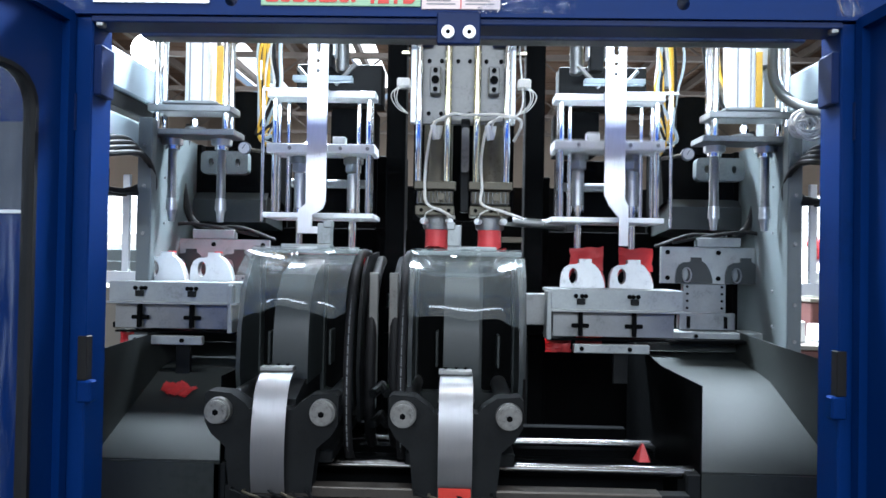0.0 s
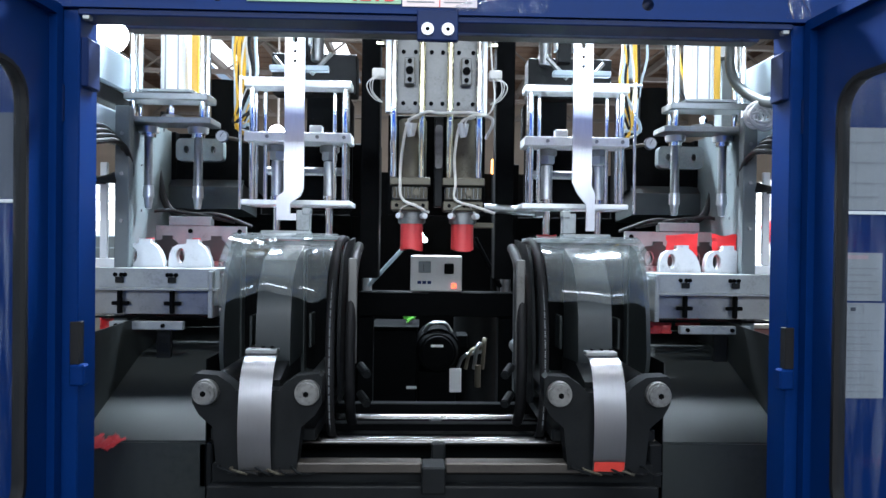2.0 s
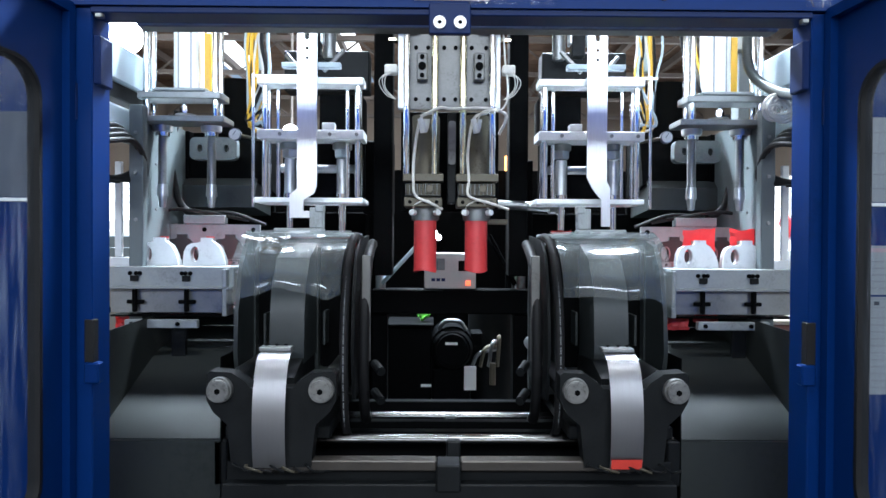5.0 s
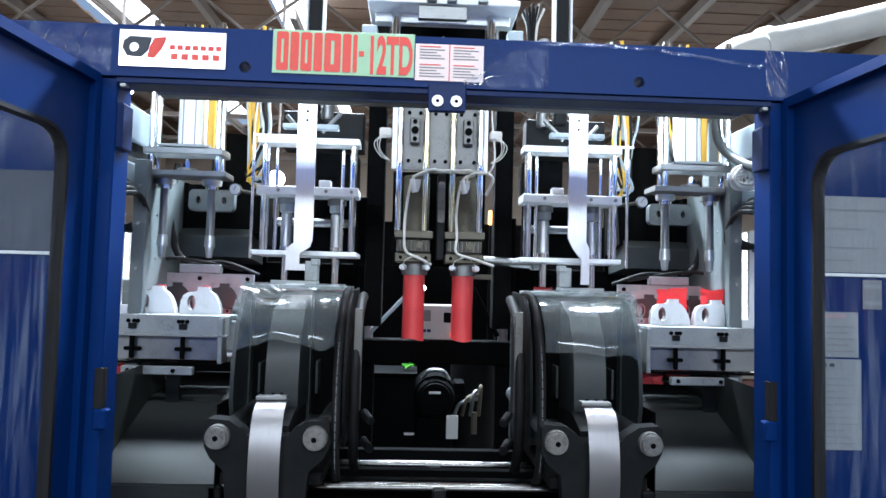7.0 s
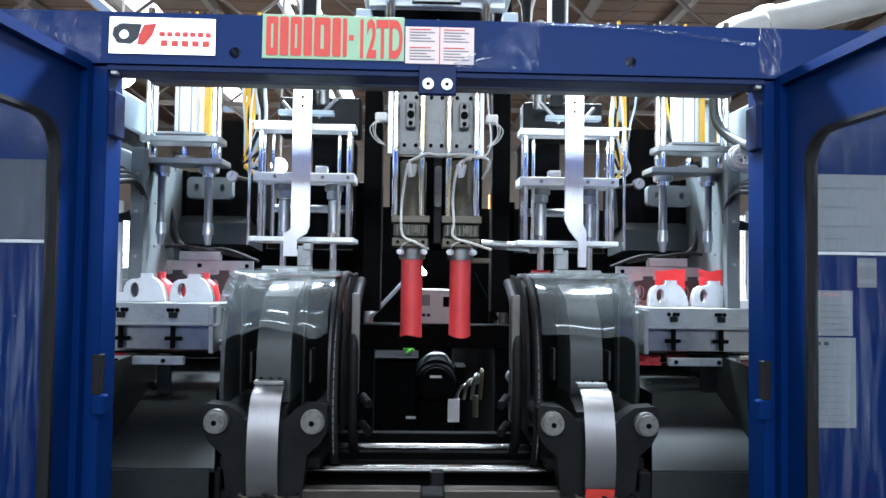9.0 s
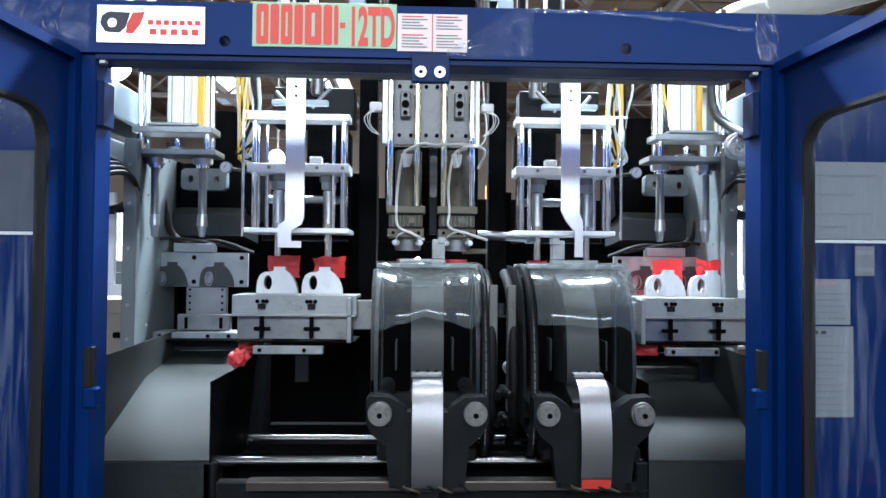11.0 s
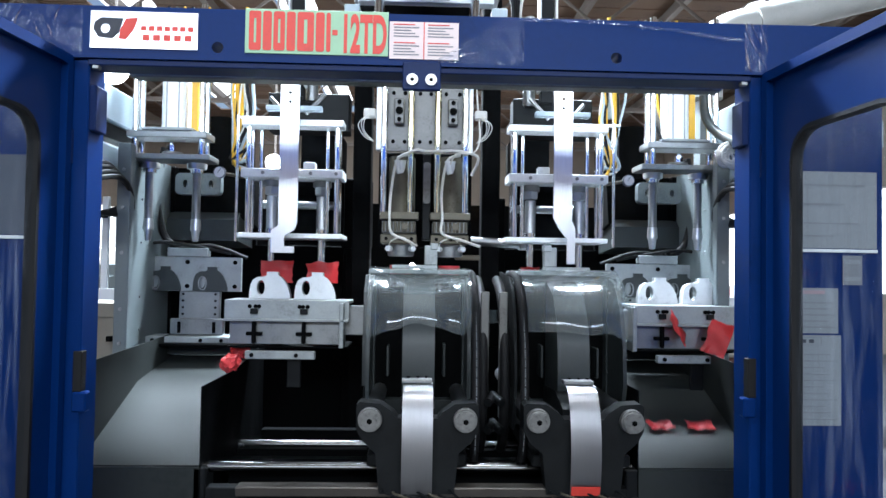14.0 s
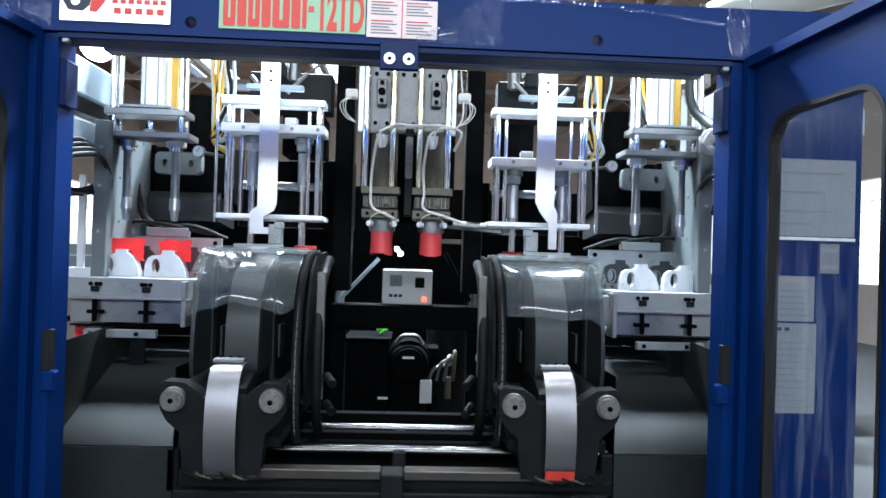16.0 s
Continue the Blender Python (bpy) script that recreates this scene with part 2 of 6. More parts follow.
def cy(p, q, r, r2=None, n=20, bm=None, b=0.0):
    bm = bm or bmesh.new()
    p, q = Vector(p), Vector(q)
    tmp = bmesh.new()
    bmesh.ops.create_cone(tmp, cap_ends=True, segments=n, radius1=r, radius2=r if r2 is None else r2, depth=(q - p).length)
    if b:
        rim = [e for e in tmp.edges if len(e.link_faces) == 2 and any(len(f.verts) > 4 for f in e.link_faces)]
        bmesh.ops.bevel(tmp, geom=rim, offset=b, segments=2, affect="EDGES")
    m = Matrix.Translation((p + q) / 2) @ (q - p).to_track_quat("Z", "Y").to_matrix().to_4x4()
    bmesh.ops.transform(tmp, matrix=m, verts=tmp.verts[:])
    return merge(bm, tmp)


def curve_points(pts, steps=6):
    """Catmull-Rom through the points."""
    pts = [Vector(p) for p in pts]
    if len(pts) < 3:
        return pts
    ext = [2 * pts[0] - pts[1], *pts, 2 * pts[-1] - pts[-2]]
    out = []
    for i in range(1, len(ext) - 2):
        a, b, c, d = ext[i - 1:i + 3]
        for k in range(steps):
            t = k / steps
            out.append(0.5 * (2 * b + (c - a) * t + (2 * a - 5 * b + 4 * c - d) * t * t + (3 * b - a - 3 * c + d) * t ** 3))
    return out + [pts[-1]]


def hose(pts, r, n=8, steps=6, bm=None):
    bm = bm or bmesh.new()
    pts = curve_points(pts, steps)
    rings, side = [], Vector((0.31, 0.17, 0.93))
    for i, p in enumerate(pts):
        d = (pts[min(i + 1, len(pts) - 1)] - pts[max(i - 1, 0)]).normalized()
        side = (side - d * side.dot(d)).normalized()
        up = d.cross(side)
        rings.append([bm.verts.new(p + r * (math.cos(a) * side + math.sin(a) * up)) for a in [2 * math.pi * k / n for k in range(n)]])
    for u, v in zip(rings, rings[1:]):
        for k in range(n):
            bm.faces.new((u[k], u[(k + 1) % n], v[(k + 1) % n], v[k]))
    bm.faces.new(rings[0])
    bm.faces.new(rings[-1])
    return bm


def plate(outer, holes=(), depth=0.01, place=None, bm=None):
    """A flat plate from an outline (u right, v up) with holes, facing -y, as thick as depth; place maps it."""
    tmp = bmesh.new()
    edges = []
    for loop in (outer, *holes):
        vs = [tmp.verts.new((u, 0, v)) for u, v in loop]
        edges += [tmp.edges.new((a, b)) for a, b in zip(vs, vs[1:] + vs[:1])]
    bmesh.ops.triangle_fill(tmp, use_beauty=True, use_dissolve=False, edges=edges)
    got = bmesh.ops.extrude_face_region(tmp, geom=tmp.faces[:])
    bmesh.ops.translate(tmp, vec=(0, depth, 0), verts=[v for v in got["geom"] if isinstance(v, bmesh.types.BMVert)])
    if place is not None:
        bmesh.ops.transform(tmp, matrix=place, verts=tmp.verts[:])
    return merge(bm or bmesh.new(), tmp)


def skin(outer, place):
    """A single skin of clear sheet from an outline, facing -y; place maps it."""
    bm = bmesh.new()
    bm.faces.new([bm.verts.new(place @ Vector((u, 0, v))) for u, v in outer])
    return bm


def rect(u0, u1, v0, v1):
    return [(u0, v0), (u1, v0), (u1, v1), (u0, v1)]


def rrect(u0, u1, v0, v1, r, n=5):
    out = []
    for cu, cv, a0 in ((u1 - r, v0 + r, -90), (u1 - r, v1 - r, 0), (u0 + r, v1 - r, 90), (u0 + r, v0 + r, 180)):
        out += [(cu + r * math.cos(radians(a0 + 90 * k / n)), cv + r * math.sin(radians(a0 + 90 * k / n))) for k in range(n + 1)]
    return out


def ring(u, v, ru, rv=None, n=16):
    rv = rv or ru
    return [(u + ru * math.cos(2 * math.pi * k / n), v + rv * math.sin(2 * math.pi * k / n)) for k in range(n)]


def prism(pts, x0, x1, bm=None):
    """An outline in y and z, drawn out along x."""
    bm = bm or bmesh.new()
    a = [bm.verts.new((x0, y, z)) for y, z in pts]
    c = [bm.verts.new((x1, y, z)) for y, z in pts]
    bm.faces.new(a)
    bm.faces.new(c[::-1])
    for i in range(len(pts)):
        j = (i + 1) % len(pts)
        bm.faces.new((a[i], a[j], c[j], c[i]))
    return bm


def sheet(rows, thick=0.0):
    """A skin over rows of points."""
    bm = bmesh.new()
    vs = [[bm.verts.new(p) for p in row] for row in rows]
    for u, v in zip(vs, vs[1:]):
        for k in range(len(u) - 1):
            bm.faces.new((u[k], u[k + 1], v[k + 1], v[k]))
    if thick:
        bmesh.ops.solidify(bm, geom=bm.faces[:], thickness=thick)
    return bm


def bolt(x, y, z, r=0.009, h=0.007, bm=None):
    """A hexagon head that faces the front."""
    return cy((x, y, z), (x, y - h, z), r, n=6, bm=bm)


def put_text(name, text, size, at, material, parent, wide=1.0):
    cu = bpy.data.curves.new(name, "FONT")
    cu.body, cu.size, cu.extrude, cu.offset = text, size, 0.0008, 0.0055
    tmp = bpy.data.objects.new(name, cu)
    scene.collection.objects.link(tmp)
    me = bpy.data.meshes.new_from_object(tmp.evaluated_get(bpy.context.evaluated_depsgraph_get()))
    bpy.data.objects.remove(tmp)
    bm = bmesh.new()
    bm.from_mesh(me)
    bpy.data.meshes.remove(me)
    bmesh.ops.transform(bm, matrix=Matrix.Translation(at) @ Matrix.Rotation(radians(90), 4, "X") @ Matrix.Diagonal((wide, 1, 1, 1)), verts=bm.verts[:])
    return part(name, bm, material, parent)


def flat(u0, u1, v0, v1, y, depth=0.0015):
    return bx(u0, u1, y, y + depth, v0, v1, 0)


# ---- hall ----
solo("floor", bx(-9.2, 9.2, -7.2, 24.2, -0.2, 0, 0), CONCRETE, "worn grey concrete hall floor", "floor", kind="structure")
for nm, b, hole in (("wall_left", -9.1, -1), ("wall_right", 9.1, 1)):
    m = Matrix.Translation((b, 0, 0)) @ Matrix.Rotation(radians(90), 4, "Z")
    bm = plate(rect(-7.2, 24.2, 0, 6.6), [rect(9.0, 22.0, 1.15, 3.2)], 0.2, m)
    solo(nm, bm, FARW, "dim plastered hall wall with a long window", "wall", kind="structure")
    for k in range(12):
        y = 9.0 + 13.0 * (k + 0.5) / 12
        solo("window_bar", bx(b - 0.06 - 0.1, b + 0.06 - 0.1, y - 0.03, y + 0.03, 1.15, 3.2, 0), WHITE, "white window mullion", "window bar", kind="structure")
    for k in range(9):
        z = 1.3 + k * 0.21
        solo("louvre", bx(b - 0.18, b - 0.1, 9.0, 22.0, z, z + 0.02, 0), WHITE, "thin white window louvre", "louvre", kind="structure")
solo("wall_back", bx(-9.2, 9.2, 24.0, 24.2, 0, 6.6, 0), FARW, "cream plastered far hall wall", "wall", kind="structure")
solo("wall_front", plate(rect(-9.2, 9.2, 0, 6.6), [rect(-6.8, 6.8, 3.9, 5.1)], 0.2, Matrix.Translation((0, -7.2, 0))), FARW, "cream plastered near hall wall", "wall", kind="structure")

# the roof: ribbed brown sheets with open strips for daylight
bm = bmesh.new()
for x0, x1, y0, y1 in ((-9.2, 9.2, -7.2, -3.0), (-9.2, 9.2, -3.0, -1.4), (-9.2, 9.2, -1.4, -0.9), (-9.2, -1.8, -0.9, -0.3), (1.8, 9.2, -0.9, -0.3), (-9.2, 9.2, -0.3, 4.4), (-9.2, -2.4, 4.4, 5.4), (2.8, 9.2, 4.4, 5.4), (-9.2, 9.2, 5.4, 8.0), (-9.2, -6.6, 8, 22), (-5.3, -2.9, 8, 22), (-2.1, 9.2, 8, 22), (-9.2, 9.2, 22, 24.2)):
    n = max(1, int((y1 - y0) / 0.25))
    for k in range(n):
        a = y0 + (y1 - y0) * k / n
        c = y0 + (y1 - y0) * (k + 1) / n
        bx(x0, x1, a, c - 0.03, 6.62 + 0.015 * (k % 2), 6.66 + 0.015 * (k % 2), 0, bm)
        bx(x0, x1, c - 0.03, c, 6.635, 6.65, 0, bm)
solo("ceiling", bm, BROWN, "brown ribbed roof sheets seen from below", "ceiling", kind="structure")
for k, x in enumerate((-7.6, -5.9, -4.1, -2.5, -0.6, 1.2, 3.1, 4.8, 6.5, 8.2)):
    solo("rafter", bx(x - 0.06, x + 0.06, -7, 24, 6.42, 6.6, 0), RUST, "dull painted steel roof rafter", "rafter", "rafters", "structure")
for k in range(6):
    y = 8.0 + 2.9 * k
    t = thing("roof_truss", (0, y, 5.6), "steel roof truss with slanting web bars", "truss", "roof trusses", "structure")
    part("bottom_chord", bx(-9, 9, y - 0.06, y + 0.06, 5.6, 5.7, 0), RUST, t)
    for j in range(18):
        x = -9 + j
        part("web_bar", hose([(x, y, 5.65), (x + 1, y, 6.45) if j % 2 == 0 else (x + 1, y, 5.65)] if j % 2 == 0 else [(x, y, 6.45), (x + 1, y, 5.65)], 0.03, 6), RUST, t)

# bright overcast sky outside the openings
for x in (-9.35, 9.33):
    solo("backdrop", bx(x, x + 0.02, 8.5, 22.5, 0.9, 3.5, 0), DAY, "bright white overcast sky outside a window", "sky", kind="structure")
for x0, x1 in ((-6.7, -5.2), (-3.0, -2.0)):
    solo("backdrop", bx(x0, x1, 7.8, 22.2, 6.95, 6.97, 0), DAY, "bright white overcast sky over a roof opening", "sky", kind="structure")

# flood lamp high in the hall
t = thing("flood_lamp", (-3.85, 8.0, 3.75), "lit white round flood lamp on a bracket", "lamp")
part("housing", cy((-3.85, 8.12, 3.98), (-3.85, 8.02, 3.95), 0.12, 0.23, b=0.005), WHITE, t)
part("lit_face", cy((-3.85, 8.018, 3.949), (-3.85, 8.0, 3.943), 0.215), FLOOD, t, "glowing white lamp face")
part("hanger", hose([(-3.85, 8.1, 4.0), (-3.85, 8.1, 6.62)], 0.02), RUST, t)

t = thing("flood_lamp", (-2.15, 9.5, 2.8), "lit white round flood lamp on a hanger", "lamp", "flood lamps")
part("housing", cy((-2.15, 9.62, 3.05), (-2.15, 9.52, 3.02), 0.07, 0.125, b=0.005), WHITE, t)
part("lit_face", cy((-2.15, 9.518, 3.019), (-2.15, 9.5, 3.013), 0.115), FLOOD, t, "glowing white lamp face")
part("hanger", hose([(-2.15, 9.6, 3.1), (-2.15, 9.6, 6.62)], 0.02), RUST, t)

# ---- machine: front frame ----
f = thing("front_frame", (0, 1.6, 0), "dark blue painted steel portal frame of the machine", "machine frame", kind="structure")
part("top_beam", plate(rect(-1.95, 1.95, 2.115, 2.272), [ring(-0.615, 2.155, 0.017), ring(0.596, 2.155, 0.017)], 0.1, Matrix.Translation((0, 1.56, 0))), BLUE, f)
part("beam_lip", bx(-1.0, 1.02, 1.566, 1.66, 2.095, 2.113, 0.003), NAVY, f)
for s, xi in ((-1, -0.998), (1, 1.02)):
    part("post", bx(xi, xi + s * 0.07, 1.575, 1.68, 0, 2.113, 0.004), BLUE, f)
    part("door_stop", bx(xi - s * 0.018, xi + s * 0.02, 1.585, 1.66, 1.9, 2.04, 0.004), NAVY, f)
    part("latch", bx(xi - s * 0.022, xi + s * 0.02, 1.565, 1.6, 1.06, 1.12, 0.005), BLUE, f)
    part("latch_plate", bx(xi - s * 0.006, xi + s * 0.02, 1.57, 1.6, 1.12, 1.24, 0.002), RUBBER, f)
    part("corner_lug", bx(xi - s * 0.03, xi - s * 0.008, 1.57, 1.59, 2.083, 2.105, 0.003), DULL, f)
part("slide_rail", bx(-0.93, 0.99, 1.70, 1.76, 2.1, 2.125, 0.004), OILY, f)
part("nut_plate", bx(-0.058, 0.058, 1.552, 1.575, 2.04, 2.125, 0.003), NAVY, f)
for x in (-0.0285, 0.0285):
    part("washer", plate(ring(x, 2.07, 0.0175), [ring(x, 2.07, 0.006, n=10)], 0.008, Matrix.Translation((0, 1.544, 0))), ALU, f, "bright round washer")
    part("socket_screw", cy((x, 1.548, 2.07), (x, 1.556, 2.07), 0.008), BLACK, f)
# signs on the beam
s1 = thing("maker_plate", (-0.83, 1.55, 2.14), "polished metal maker's plate with a red and dark emblem", "sign")
part("polished_sheet", bx(-0.99, -0.672, 1.5545, 1.5595, 2.143, 2.256, 0.001), MIRROR, s1)
part("emblem", plate([(-0.98, 2.2), (-0.965, 2.175), (-0.925, 2.172), (-0.905, 2.19), (-0.893, 2.233), (-0.955, 2.235), (-0.975, 2.222)], [ring(-0.945, 2.202, 0.014)], 0.002, Matrix.Translation((0, 1.5525, 0))), INK, s1, "dark round emblem")
part("red_stroke", plate([(-0.905, 2.172), (-0.885, 2.17), (-0.862, 2.2), (-0.85, 2.236), (-0.885, 2.232), (-0.9, 2.2)], (), 0.002, Matrix.Translation((0, 1.5525, 0))), REDP, s1, "slanting red stroke")
for k in range(7):
    part("red_bar", flat(-0.84 + k * 0.023, -0.824 + k * 0.023, 2.198, 2.212, 1.553), REDP, s1)
for k in range(5):
    part("red_bar", flat(-0.835 + k * 0.031, -0.815 + k * 0.031, 2.168, 2.186, 1.553), REDP, s1)
WIDTHS = (0.036, 0.026, 0.034, 0.026, 0.05, 0.026, 0.013)
s2 = thing("model_sign", (-0.318, 1.55, 2.14), "pale green sign with tall red lettering", "sign")
part("sign_board", bx(-0.533, -0.103, 1.5555, 1.5595, 2.14, 2.275, 0.001), GREEN, s2)
at_x = -0.521
for k, w in enumerate(WIDTHS):
    slots = [rect(at_x + w * 0.4, at_x + w * 0.6, 2.172, 2.246)] if k in (0, 2, 4) else []
    part("red_letter_shape", plate(rrect(at_x, at_x + w, 2.149, 2.268, 0.006, 2), slots, 0.0015, Matrix.Translation((0, 1.554, 0))), REDP, s2)
    at_x += w + 0.0055
part("red_dash", flat(-0.272, -0.256, 2.2, 2.216, 1.554), REDP, s2)
put_text("lettering", "12TD", 0.158, (-0.247, 1.5545, 2.152), REDP, s2, 0.375)
s3 = thing("notice_label", (0.003, 1.55, 2.13), "pale pink notice label in four printed panels", "label")
part("label_sheet", bx(-0.1, 0.11, 1.556, 1.5592, 2.134, 2.248, 0.0005), PINK, s3)
for i in range(2):
    for j in range(2):
        x, z = -0.095 + i * 0.104, 2.14 + j * 0.056
        for k in range(5):
            part("print_bar", flat(x + 0.008, x + 0.085 - 0.012 * (k % 3), z + 0.006 + k * 0.009, z + 0.009 + k * 0.009, 1.5548), REDP if k == 4 else FAINT, s3)
part("label_gap", flat(0.0035, 0.0065, 2.134, 2.248, 1.5547), REDP, s3)


def wrap(name, x0, x1, z0, z1, y, seed, label):
    """Crumpled clear wrap left on the blue beam."""
    rnd = random.Random(seed)
    rows = []
    nu, nv = 130, 26
    for j in range(nv + 1):
        v = j / nv
        rows.append([])
        for i in range(nu + 1):
            u = i / nu
            z = z0(u) + (z1(u) - z0(u)) * v
            rows[-1].append((x0 + (x1 - x0) * u, y - 0.003 - 0.004 * max(0, 1 - 9 * abs(noise.noise((u * (x1 - x0) * 16 + seed, v * 2 + u * 2, seed)))) - 0.0018 * max(0, 1 - 6 * abs(noise.noise((u * (x1 - x0) * 46, v * 5, seed + 3)))) - 0.0002 * rnd.random(), z))
    return solo(name, sheet(rows), WRAP, label, "wrapping film")


wrap("stretch_wrap", 0.05, 0.31, lambda u: 2.122, lambda u: 2.135 + 0.135 * min(1, u * 1.25), 1.556, 3, "crumpled clear stretch wrap clinging to a blue beam")
wrap("wrap_edge", 0.3, 0.985, lambda u: 2.258 - 0.075 * max(0, u - 0.25) ** 1.5, lambda u: 2.268 - 0.072 * max(0, u - 0.25) ** 1.5, 1.556, 4, "thin rolled edge of clear wrap along a blue beam")
wrap("stretch_wrap", -1.5, -1.01, lambda u: 2.12, lambda u: 2.268, 1.556, 8, "crumpled clear stretch wrap clinging to a blue beam")
wrap("stretch_wrap", 0.99, 1.06, lambda u: 2.12, lambda u: 2.27, 1.552, 5, "wrinkled strip of clear wrap at a beam joint")


# ---- doors ----
def door(s, x1, x0, name):
    """A hinged door, swung open towards the viewer; u runs from its hinge along the leaf."""
    d = thing(name, (x0, 1.57, 0.2), "dark blue steel machine door, open, with a rounded clear window", "door", "machine doors")
    ang = math.atan2(x1 - x0, -(0.55 - 1.57))
    m = Matrix.Translation((x0, 1.57, 0)) @ Matrix(((math.sin(ang), s * math.cos(ang), 0, 0), (-math.cos(ang), s * math.sin(ang), 0, 0), (0, 0, 1, 0), (0, 0, 0, 1)))
    win = rrect(0.12, 0.56, 0.74, 1.92, 0.09)
    part("leaf", plate(rect(0.0, 1.0, 0.2, 2.12), [win], 0.03, m), BLUE, d)
    for nm, r in (("edge_flange", rect(0.0, 0.028, 0.2, 2.12)), ("edge_flange", rect(0.972, 1.0, 0.2, 2.12)), ("edge_flange", rect(0.028, 0.972, 2.09, 2.12)), ("edge_flange", rect(0.028, 0.972, 0.2, 0.23))):
        part(nm, plate(r, (), 0.022, m @ Matrix.Translation((0, -0.022, 0))), BLUE, d)
    part("gasket", plate(rrect(0.113, 0.567, 0.733, 1.927, 0.096), [rrect(0.125, 0.555, 0.745, 1.915, 0.086)], 0.034, m @ Matrix.Translation((0, -0.002, 0))), RUBBER, d, "black rubber window gasket")
    pane = part("pane", skin(rrect(0.121, 0.559, 0.741, 1.919, 0.09), m @ Matrix.Translation((0, 0.012, 0))), PANE, d, "scuffed clear plastic pane under wrinkled film")
    pane.visible_shadow = False
    for z in (0.6, 1.85):
        part("hinge", cy(m @ Vector((-0.004, -0.012, z - 0.05)), m @ Vector((-0.004, -0.012, z + 0.05)), 0.012), NAVY, d)
    return d, m


dl, ml = door(-1, -1.135, -1.062, "left_door")
dr, mr = door(1, 1.135, 1.075, "right_door")
dl.name, dr.name = "machine_door", "machine_door"
# fixed guard panels beside the door posts, seen through the door windows
for s, x0, x1 in ((-1, -1.07, -1.44), (1, 1.092, 1.458)):
    g = thing("guard_panel", ((x0 + x1) / 2, 1.61, 0), "fixed dark blue steel guard panel beside a door post", "guard panel", "guard panels", "structure")
    part("panel_sheet", bx(x0, x1, 1.6, 1.606, 0.0, 2.11, 0.001), BLUE, g)
    part("outer_flange", bx(x1 - s * 0.024, x1, 1.606, 1.65, 0.0, 2.11, 0.003), BLUE, g)
    part("top_flange", bx(x0, x1 - s * 0.024, 1.606, 1.65, 2.086, 2.11, 0.003), BLUE, g)
    part("ledge", bx(x0, x1 - s * 0.02, 1.592, 1.5995, 1.571, 1.581, 0.001), WHITE, g, "narrow white ledge strip")
t = thing("notice_sheet", (1.27, 1.598, 1.585), "large pale sheet taped to a blue guard panel", "paper")
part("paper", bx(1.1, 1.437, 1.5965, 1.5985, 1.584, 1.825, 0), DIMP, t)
for z, x in ((1.78, 1.4), (1.72, 1.33), (1.66, 1.38), (1.62, 1.3)):
    part("print_bar", flat(1.16, x, z, z + 0.004, 1.5952, 0.001), FAINT, t)
# plain sheet added for the paler, window-like upper area of the left panel
t = thing("notice_sheet", (-1.25, 1.598, 1.585), "large grey sheet in place of a guard panel's upper window", "paper")
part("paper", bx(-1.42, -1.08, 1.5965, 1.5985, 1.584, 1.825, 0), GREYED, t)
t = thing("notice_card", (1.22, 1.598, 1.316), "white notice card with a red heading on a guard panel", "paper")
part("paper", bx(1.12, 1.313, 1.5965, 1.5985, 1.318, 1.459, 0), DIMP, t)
part("heading_bar", flat(1.17, 1.27, 1.44, 1.452, 1.5952, 0.001), HEADL, t)
for k in range(5):
    part("print_bar", flat(1.14, 1.3 - 0.02 * (k % 2), 1.335 + 0.019 * k, 1.339 + 0.019 * k, 1.5952, 0.001), FAINT, t)
t = thing("notice_sheet", (1.22, 1.598, 1.032), "white printed notice sheet taped to a guard panel", "paper")
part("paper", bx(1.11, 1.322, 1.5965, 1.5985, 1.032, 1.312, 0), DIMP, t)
for x0, x1, z0, z1 in ((1.12, 1.26, 1.305, 1.307), (1.12, 1.26, 1.281, 1.283), (1.12, 1.122, 1.283, 1.305), (1.258, 1.26, 1.283, 1.305)):
    part("heading_frame", flat(x0, x1, z0, z1, 1.5952, 0.001), FAINT, t)
for k in range(4):
    part("heading_bar", flat(1.145 + 0.025 * k, 1.16 + 0.025 * k, 1.288, 1.299, 1.5952, 0.001), INK, t)
for k in range(11):
    part("print_bar", flat(1.12, 1.31 - 0.022 * (k % 3), 1.05 + 0.02 * k, 1.0535 + 0.02 * k, 1.5952, 0.001), FAINT, t)
t = thing("rating_label", (1.36, 1.598, 1.47), "small grey label with pale bars on a guard panel", "label")
part("paper", bx(1.328, 1.39, 1.5965, 1.5985, 1.47, 1.562, 0), FAINT, t)
for z in (1.482, 1.535):
    part("pale_bar", flat(1.332, 1.386, z, z + 0.014, 1.5952, 0.001), DIMP, t)


# ---- machine bed, rails, chutes ----
t = thing("machine_bed", (0, 2.5, 0), "black steel machine bed with oily top", "machine bed", kind="structure")
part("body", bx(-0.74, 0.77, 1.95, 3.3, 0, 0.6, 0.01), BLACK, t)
part("front_bar", bx(-0.62, -0.03, 1.9, 1.96, 0.704, 0.738, 0.004), GRIME, t)
part("front_bar", bx(0.05, 0.66, 1.9, 1.96, 0.704, 0.738, 0.004), GRIME, t)
part("centre_block", bx(-0.03, 0.05, 1.88, 1.98, 0.64, 0.73, 0.005), CAST, t)
part("front_skirt", bx(-0.74, 0.77, 1.9, 1.95, 0.1, 0.66, 0.005), CAST, t)
